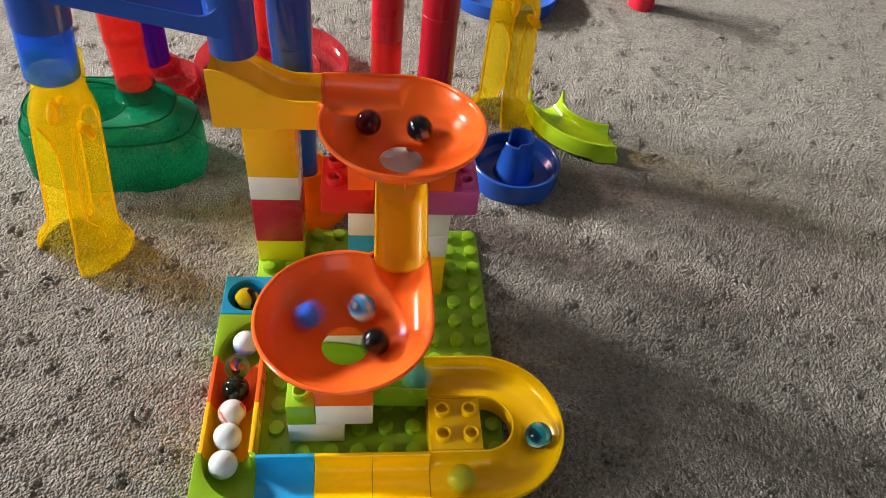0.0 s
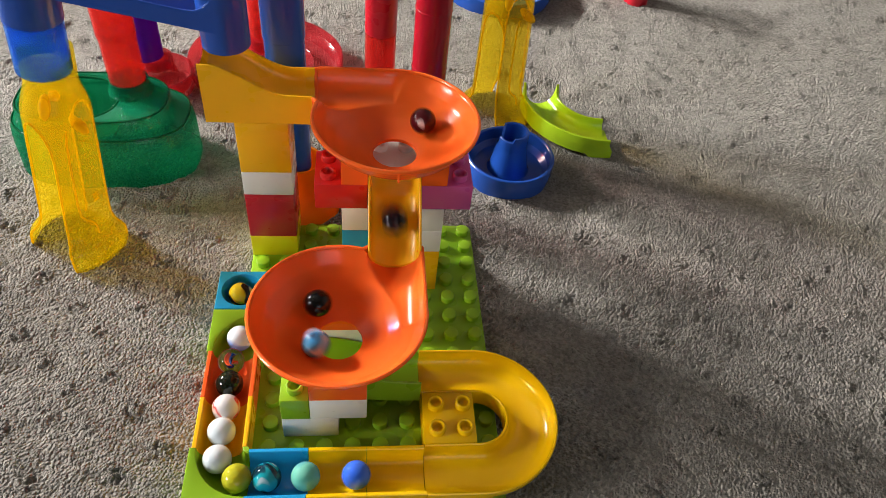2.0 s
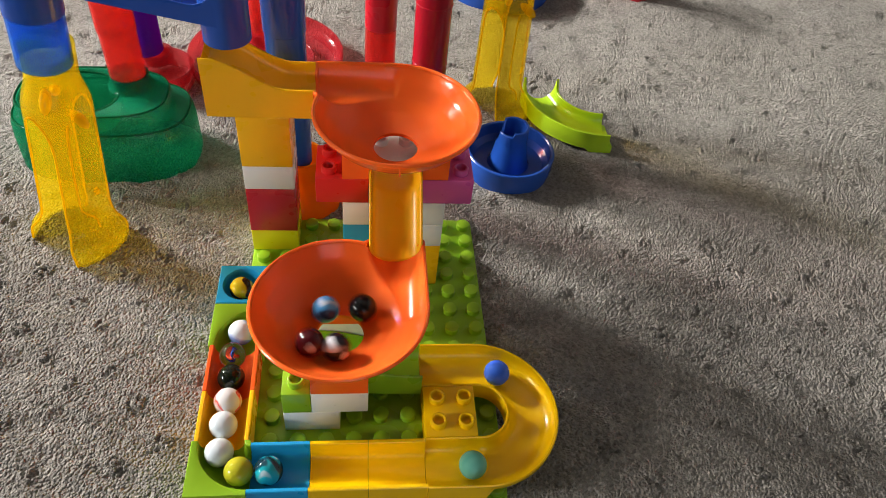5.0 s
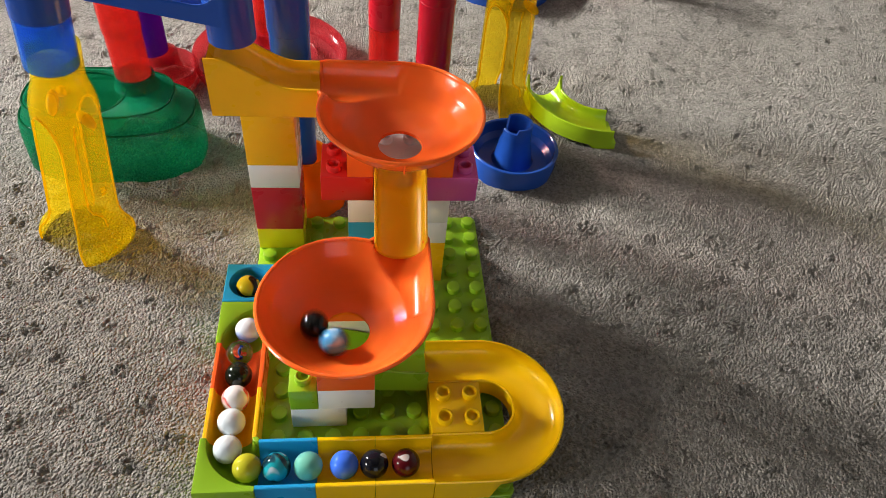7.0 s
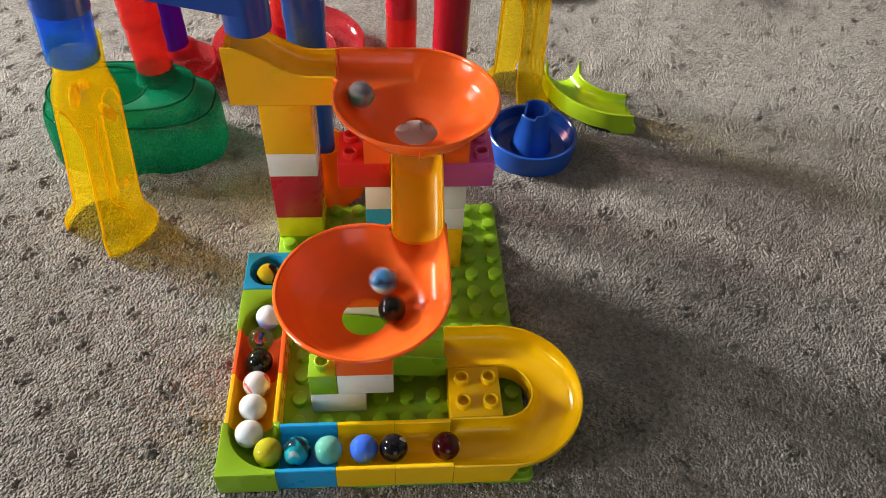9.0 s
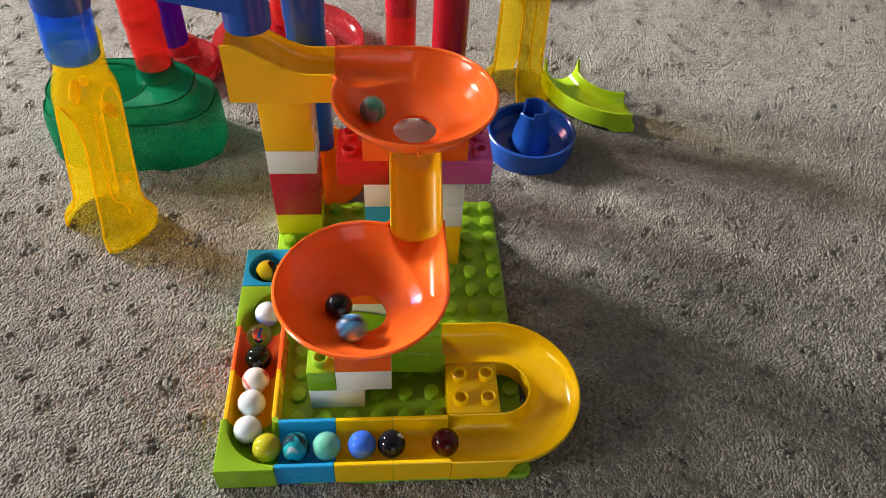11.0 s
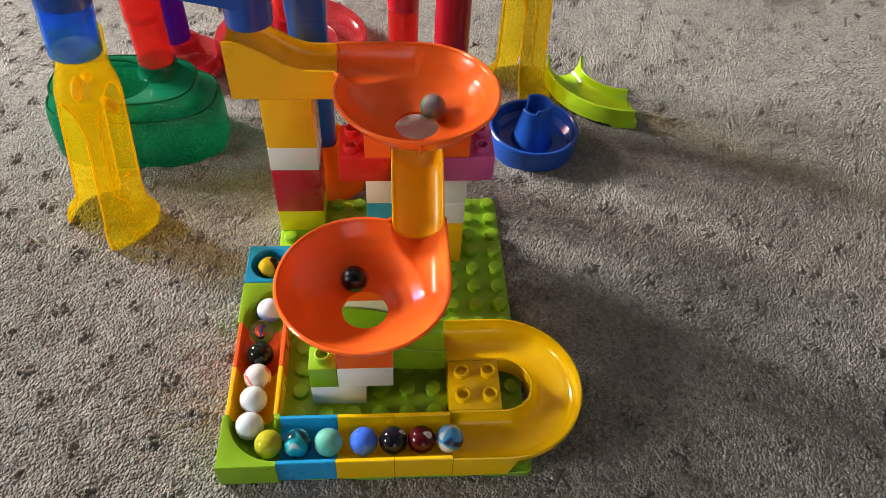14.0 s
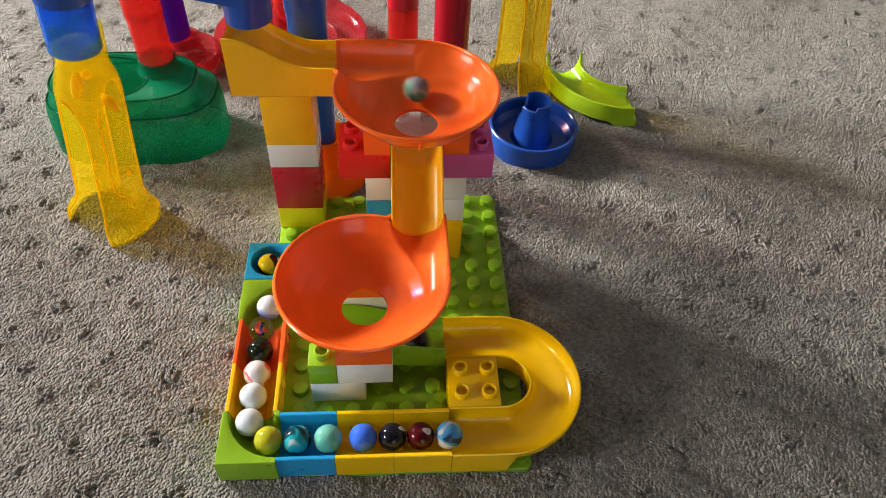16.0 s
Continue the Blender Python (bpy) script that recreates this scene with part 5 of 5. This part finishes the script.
    walk(MARBLES["black"], rolling((
        (0, 0.0971, 0.0750, 0.0614), (0.1, 0.0824, 0.0611, 0.0621), (0.2, 0.0668, 0.0749, 0.0599), (0.3, 0.0661, 0.0964, 0.0632), (0.4, 0.0822, 0.1021, 0.0636),
        (0.5, 0.0963, 0.0849, 0.0611), (0.6, 0.0932, 0.0640, 0.0629), (0.7, 0.0750, 0.0657, 0.0602), (0.8, 0.0635, 0.0855, 0.0613), (0.9, 0.0711, 0.1007, 0.0637),
        (1, 0.0899, 0.0948, 0.0614), (1.1, 0.0968, 0.0761, 0.0612), (1.2, 0.0847, 0.0657, 0.0602), (1.3, 0.0670, 0.0724, 0.0602), (1.4, 0.0640, 0.0927, 0.0627),
        (1.5, 0.0794, 0.1003, 0.0627), (1.6, 0.0948, 0.0878, 0.0609), (1.7, 0.0927, 0.0694, 0.0608), (1.8, 0.0775, 0.0660, 0.0599), (1.9, 0.0638, 0.0819, 0.0607),
        (2, 0.0678, 0.0972, 0.0630), (2.1, 0.0849, 0.0979, 0.0618), (2.2, 0.0974, 0.0821, 0.0613), (2.3, 0.0906, 0.0687, 0.0604), (2.4, 0.0727, 0.0710, 0.0592),
        (2.5, 0.0632, 0.0859, 0.0614), (2.6, 0.0729, 0.0995, 0.0629), (2.7, 0.0902, 0.0937, 0.0611), (2.8, 0.0960, 0.0782, 0.0606), (2.9, 0.0849, 0.0683, 0.0594),
        (3, 0.0692, 0.0741, 0.0592), (3.1, 0.0654, 0.0893, 0.0612), (3.2, 0.0778, 0.0987, 0.0620), (3.3, 0.0919, 0.0931, 0.0614), (3.4, 0.0954, 0.0747, 0.0607),
        (3.5, 0.0831, 0.0639, 0.0607), (3.6, 0.0653, 0.0758, 0.0603), (3.7, 0.0644, 0.0935, 0.0628), (3.8, 0.0812, 0.0994, 0.0622), (3.9, 0.0960, 0.0864, 0.0612),
        (4, 0.0936, 0.0725, 0.0604), (4.1, 0.0759, 0.0679, 0.0594), (4.2, 0.0644, 0.0809, 0.0604), (4.3, 0.0734, 0.0943, 0.0605), (4.4, 0.0896, 0.0927, 0.0605),
        (4.5, 0.0958, 0.0774, 0.0606), (4.6, 0.0852, 0.0647, 0.0607), (4.7, 0.0689, 0.0681, 0.0607), (4.8, 0.0641, 0.0843, 0.0608), (4.9, 0.0763, 0.0962, 0.0608),
        (5, 0.0926, 0.0910, 0.0609), (5.1, 0.0958, 0.0740, 0.0610), (5.2, 0.0822, 0.0631, 0.0611), (5.3, 0.0660, 0.0701, 0.0611), (5.4, 0.0646, 0.0877, 0.0612),
        (5.5, 0.0795, 0.0974, 0.0613), (5.6, 0.0953, 0.0887, 0.0613), (5.7, 0.0949, 0.0705, 0.0614), (5.8, 0.0787, 0.0622, 0.0615), (5.9, 0.0636, 0.0728, 0.0615),
        (6, 0.0658, 0.0912, 0.0616), (6.1, 0.0832, 0.0979, 0.0616), (6.2, 0.0975, 0.0857, 0.0617), (6.3, 0.0933, 0.0672, 0.0618), (6.4, 0.0672, 0.0621, 0.0635),
        (6.5, 0.0626, 0.0880, 0.0621), (6.6, 0.0764, 0.1038, 0.0646), (6.7, 0.0967, 0.0938, 0.0633), (6.8, 0.0959, 0.0738, 0.0611), (6.9, 0.0765, 0.0608, 0.0623),
        (7, 0.0624, 0.0766, 0.0615), (7.1, 0.0700, 0.0987, 0.0631), (7.2, 0.0892, 0.1022, 0.0646), (7.3, 0.0990, 0.0834, 0.0621), (7.4, 0.0870, 0.0670, 0.0601),
        (7.5, 0.0676, 0.0686, 0.0610), (7.6, 0.0639, 0.0904, 0.0621), (7.7, 0.0790, 0.1023, 0.0636), (7.8, 0.0956, 0.0933, 0.0628), (7.9, 0.0944, 0.0710, 0.0610),
        (8, 0.0768, 0.0648, 0.0604), (8.1, 0.0638, 0.0772, 0.0608), (8.2, 0.0697, 0.0985, 0.0630), (8.3, 0.0857, 0.1008, 0.0633), (8.4, 0.0969, 0.0864, 0.0616),
        (8.5, 0.0906, 0.0684, 0.0605), (8.6, 0.0724, 0.0674, 0.0601), (8.7, 0.0637, 0.0837, 0.0609), (8.8, 0.0735, 0.1007, 0.0633), (8.9, 0.0908, 0.0961, 0.0622),
        (9, 0.0957, 0.0775, 0.0605), (9.1, 0.0848, 0.0652, 0.0604), (9.2, 0.0678, 0.0730, 0.0599), (9.3, 0.0680, 0.0873, 0.0599), (9.4, 0.0807, 0.0940, 0.0599),
        (9.5, 0.0926, 0.0861, 0.0598), (9.6, 0.0914, 0.0719, 0.0598), (9.7, 0.0784, 0.0661, 0.0598), (9.8, 0.0670, 0.0748, 0.0598), (9.9, 0.0692, 0.0889, 0.0598),
        (10, 0.0826, 0.0937, 0.0598), (10.1, 0.0932, 0.0843, 0.0598), (10.2, 0.0901, 0.0705, 0.0598), (10.3, 0.0765, 0.0666, 0.0598), (10.4, 0.0666, 0.0767, 0.0598),
        (10.5, 0.0707, 0.0902, 0.0598), (10.6, 0.0844, 0.0931, 0.0598), (10.7, 0.0936, 0.0824, 0.0597), (10.8, 0.0886, 0.0692, 0.0597), (10.9, 0.0747, 0.0673, 0.0597),
        (11, 0.0664, 0.0786, 0.0597), (11.1, 0.0722, 0.0913, 0.0597), (11.2, 0.0862, 0.0922, 0.0597), (11.3, 0.0936, 0.0804, 0.0597), (11.4, 0.0800, 0.0682, 0.0592),
        (11.5, 0.0675, 0.0718, 0.0602), (11.6, 0.0680, 0.0867, 0.0597), (11.7, 0.0806, 0.0974, 0.0613), (11.8, 0.0935, 0.0933, 0.0620), (11.9, 0.0921, 0.0807, 0.0592),
        (12, 0.0795, 0.0694, 0.0592), (12.1, 0.0679, 0.0733, 0.0598), (12.2, 0.0683, 0.0902, 0.0604), (12.3, 0.0809, 0.0992, 0.0621), (12.4, 0.0937, 0.0902, 0.0611),
        (12.5, 0.0957, 0.0743, 0.0609), (12.6, 0.0808, 0.0685, 0.0592), (12.7, 0.0656, 0.0783, 0.0600), (12.8, 0.0651, 0.0927, 0.0623), (12.9, 0.0801, 0.0979, 0.0615),
        (13, 0.0953, 0.0885, 0.0613), (13.1, 0.0929, 0.0734, 0.0600), (13.2, 0.0757, 0.0715, 0.0592), (13.3, 0.0652, 0.0809, 0.0601), (13.4, 0.0695, 0.0946, 0.0615),
        (13.5, 0.0835, 0.0964, 0.0609), (13.6, 0.0966, 0.0837, 0.0610), (13.7, 0.0898, 0.0700, 0.0598), (13.8, 0.0741, 0.0705, 0.0592), (13.9, 0.0659, 0.0830, 0.0600),
        (14, 0.0739, 0.0953, 0.0608), (14.1, 0.0881, 0.0945, 0.0608), (14.2, 0.0927, 0.0815, 0.0594), (14.3, 0.0859, 0.0698, 0.0592), (14.4, 0.0723, 0.0738, 0.0592),
        (14.5, 0.0673, 0.0864, 0.0599), (14.6, 0.0754, 0.0954, 0.0606), (14.7, 0.0895, 0.0917, 0.0602), (14.8, 0.0930, 0.0785, 0.0595), (14.9, 0.0839, 0.0699, 0.0592),
        (15, 0.0703, 0.0756, 0.0592), (15.1, 0.0686, 0.0884, 0.0599), (15.2, 0.0783, 0.0959, 0.0606), (15.3, 0.0913, 0.0912, 0.0605), (15.4, 0.0928, 0.0800, 0.0594),
        (15.5, 0.0823, 0.0718, 0.0592), (15.6, 0.0703, 0.0778, 0.0592), (15.7, 0.0718, 0.0911, 0.0598), (15.8, 0.0860, 0.0883, 0.0592), (15.9, 0.0800, 0.0800, 0.0456),
        (15.95, 0.0896, 0.0800, 0.0310), (16, 0.1108, 0.0752, 0.0220),
    )))
    walk(MARBLES["greygreen"], rolling((
        (0, 0.0155, 0.2075, 0.2620), (7.9, 0.0155, 0.2075, 0.2620), (8.2, 0.0155, 0.2075, 0.2350), (8.35, 0.0155, 0.2075, 0.1720), (8.42, 0.0210, 0.2075, 0.1368),
        (8.5, 0.0423, 0.2080, 0.1339), (8.6, 0.0972, 0.2121, 0.1302), (8.7, 0.1472, 0.1832, 0.1323), (8.8, 0.1331, 0.1369, 0.1428), (8.9, 0.0922, 0.1669, 0.1216),
        (9, 0.0794, 0.1844, 0.1301), (9.1, 0.1046, 0.2033, 0.1255), (9.2, 0.1375, 0.1899, 0.1260), (9.3, 0.1385, 0.1647, 0.1259), (9.4, 0.1196, 0.1484, 0.1257),
        (9.5, 0.0952, 0.1531, 0.1256), (9.6, 0.0838, 0.1750, 0.1254), (9.7, 0.0939, 0.1973, 0.1253), (9.8, 0.1174, 0.2032, 0.1251), (9.9, 0.1365, 0.1886, 0.1250),
        (10, 0.1369, 0.1647, 0.1249), (10.1, 0.1185, 0.1497, 0.1247), (10.2, 0.0955, 0.1548, 0.1246), (10.3, 0.0853, 0.1757, 0.1245), (10.4, 0.0954, 0.1966, 0.1243),
        (10.5, 0.1178, 0.2016, 0.1242), (10.6, 0.1355, 0.1873, 0.1240), (10.7, 0.1352, 0.1647, 0.1239), (10.8, 0.1175, 0.1510, 0.1237), (10.9, 0.0959, 0.1564, 0.1236),
        (11, 0.0868, 0.1764, 0.1235), (11.1, 0.0968, 0.1958, 0.1233), (11.2, 0.1181, 0.2000, 0.1232), (11.3, 0.1344, 0.1860, 0.1231), (11.4, 0.1320, 0.1657, 0.1219),
        (11.5, 0.1070, 0.1676, 0.1174), (11.6, 0.0877, 0.1829, 0.1235), (11.7, 0.0988, 0.2020, 0.1261), (11.8, 0.1259, 0.1934, 0.1218), (11.9, 0.1295, 0.1700, 0.1200),
        (12, 0.1111, 0.1638, 0.1174), (12.1, 0.0919, 0.1725, 0.1209), (12.2, 0.0981, 0.1982, 0.1241), (12.3, 0.1204, 0.1983, 0.1226), (12.4, 0.1293, 0.1779, 0.1194),
        (12.5, 0.1163, 0.1659, 0.1174), (12.6, 0.0983, 0.1713, 0.1182), (12.7, 0.0972, 0.1912, 0.1213), (12.8, 0.1123, 0.2033, 0.1249), (12.9, 0.1277, 0.1852, 0.1199),
        (13, 0.1181, 0.1645, 0.1177), (13.1, 0.1050, 0.1685, 0.1174), (13.2, 0.0954, 0.1813, 0.1195), (13.3, 0.1094, 0.2017, 0.1239), (13.4, 0.1230, 0.1960, 0.1221),
        (13.5, 0.1195, 0.1718, 0.1174), (13.6, 0.1085, 0.1634, 0.1177), (13.7, 0.0981, 0.1696, 0.1185), (13.8, 0.1048, 0.1931, 0.1200), (13.9, 0.1213, 0.1988, 0.1231),
        (14, 0.1222, 0.1834, 0.1175), (14.1, 0.1035, 0.1689, 0.1174), (14.2, 0.0870, 0.1757, 0.1234), (14.3, 0.1004, 0.1895, 0.1197), (14.4, 0.1264, 0.1921, 0.1215),
        (14.5, 0.1325, 0.1804, 0.1212), (14.6, 0.1122, 0.1666, 0.1174), (14.7, 0.0922, 0.1753, 0.1206), (14.8, 0.0911, 0.1864, 0.1223), (14.9, 0.1133, 0.1911, 0.1184),
        (15, 0.1323, 0.1790, 0.1210), (15.1, 0.1234, 0.1725, 0.1174), (15.2, 0.1028, 0.1727, 0.1174), (15.3, 0.0928, 0.1890, 0.1222), (15.4, 0.1047, 0.1954, 0.1211),
        (15.5, 0.1228, 0.1869, 0.1185), (15.6, 0.1276, 0.1708, 0.1190), (15.7, 0.1141, 0.1692, 0.1174), (15.8, 0.0990, 0.1821, 0.1182), (15.9, 0.0974, 0.1939, 0.1222),
        (16, 0.1129, 0.1949, 0.1202),
    )))


motions()
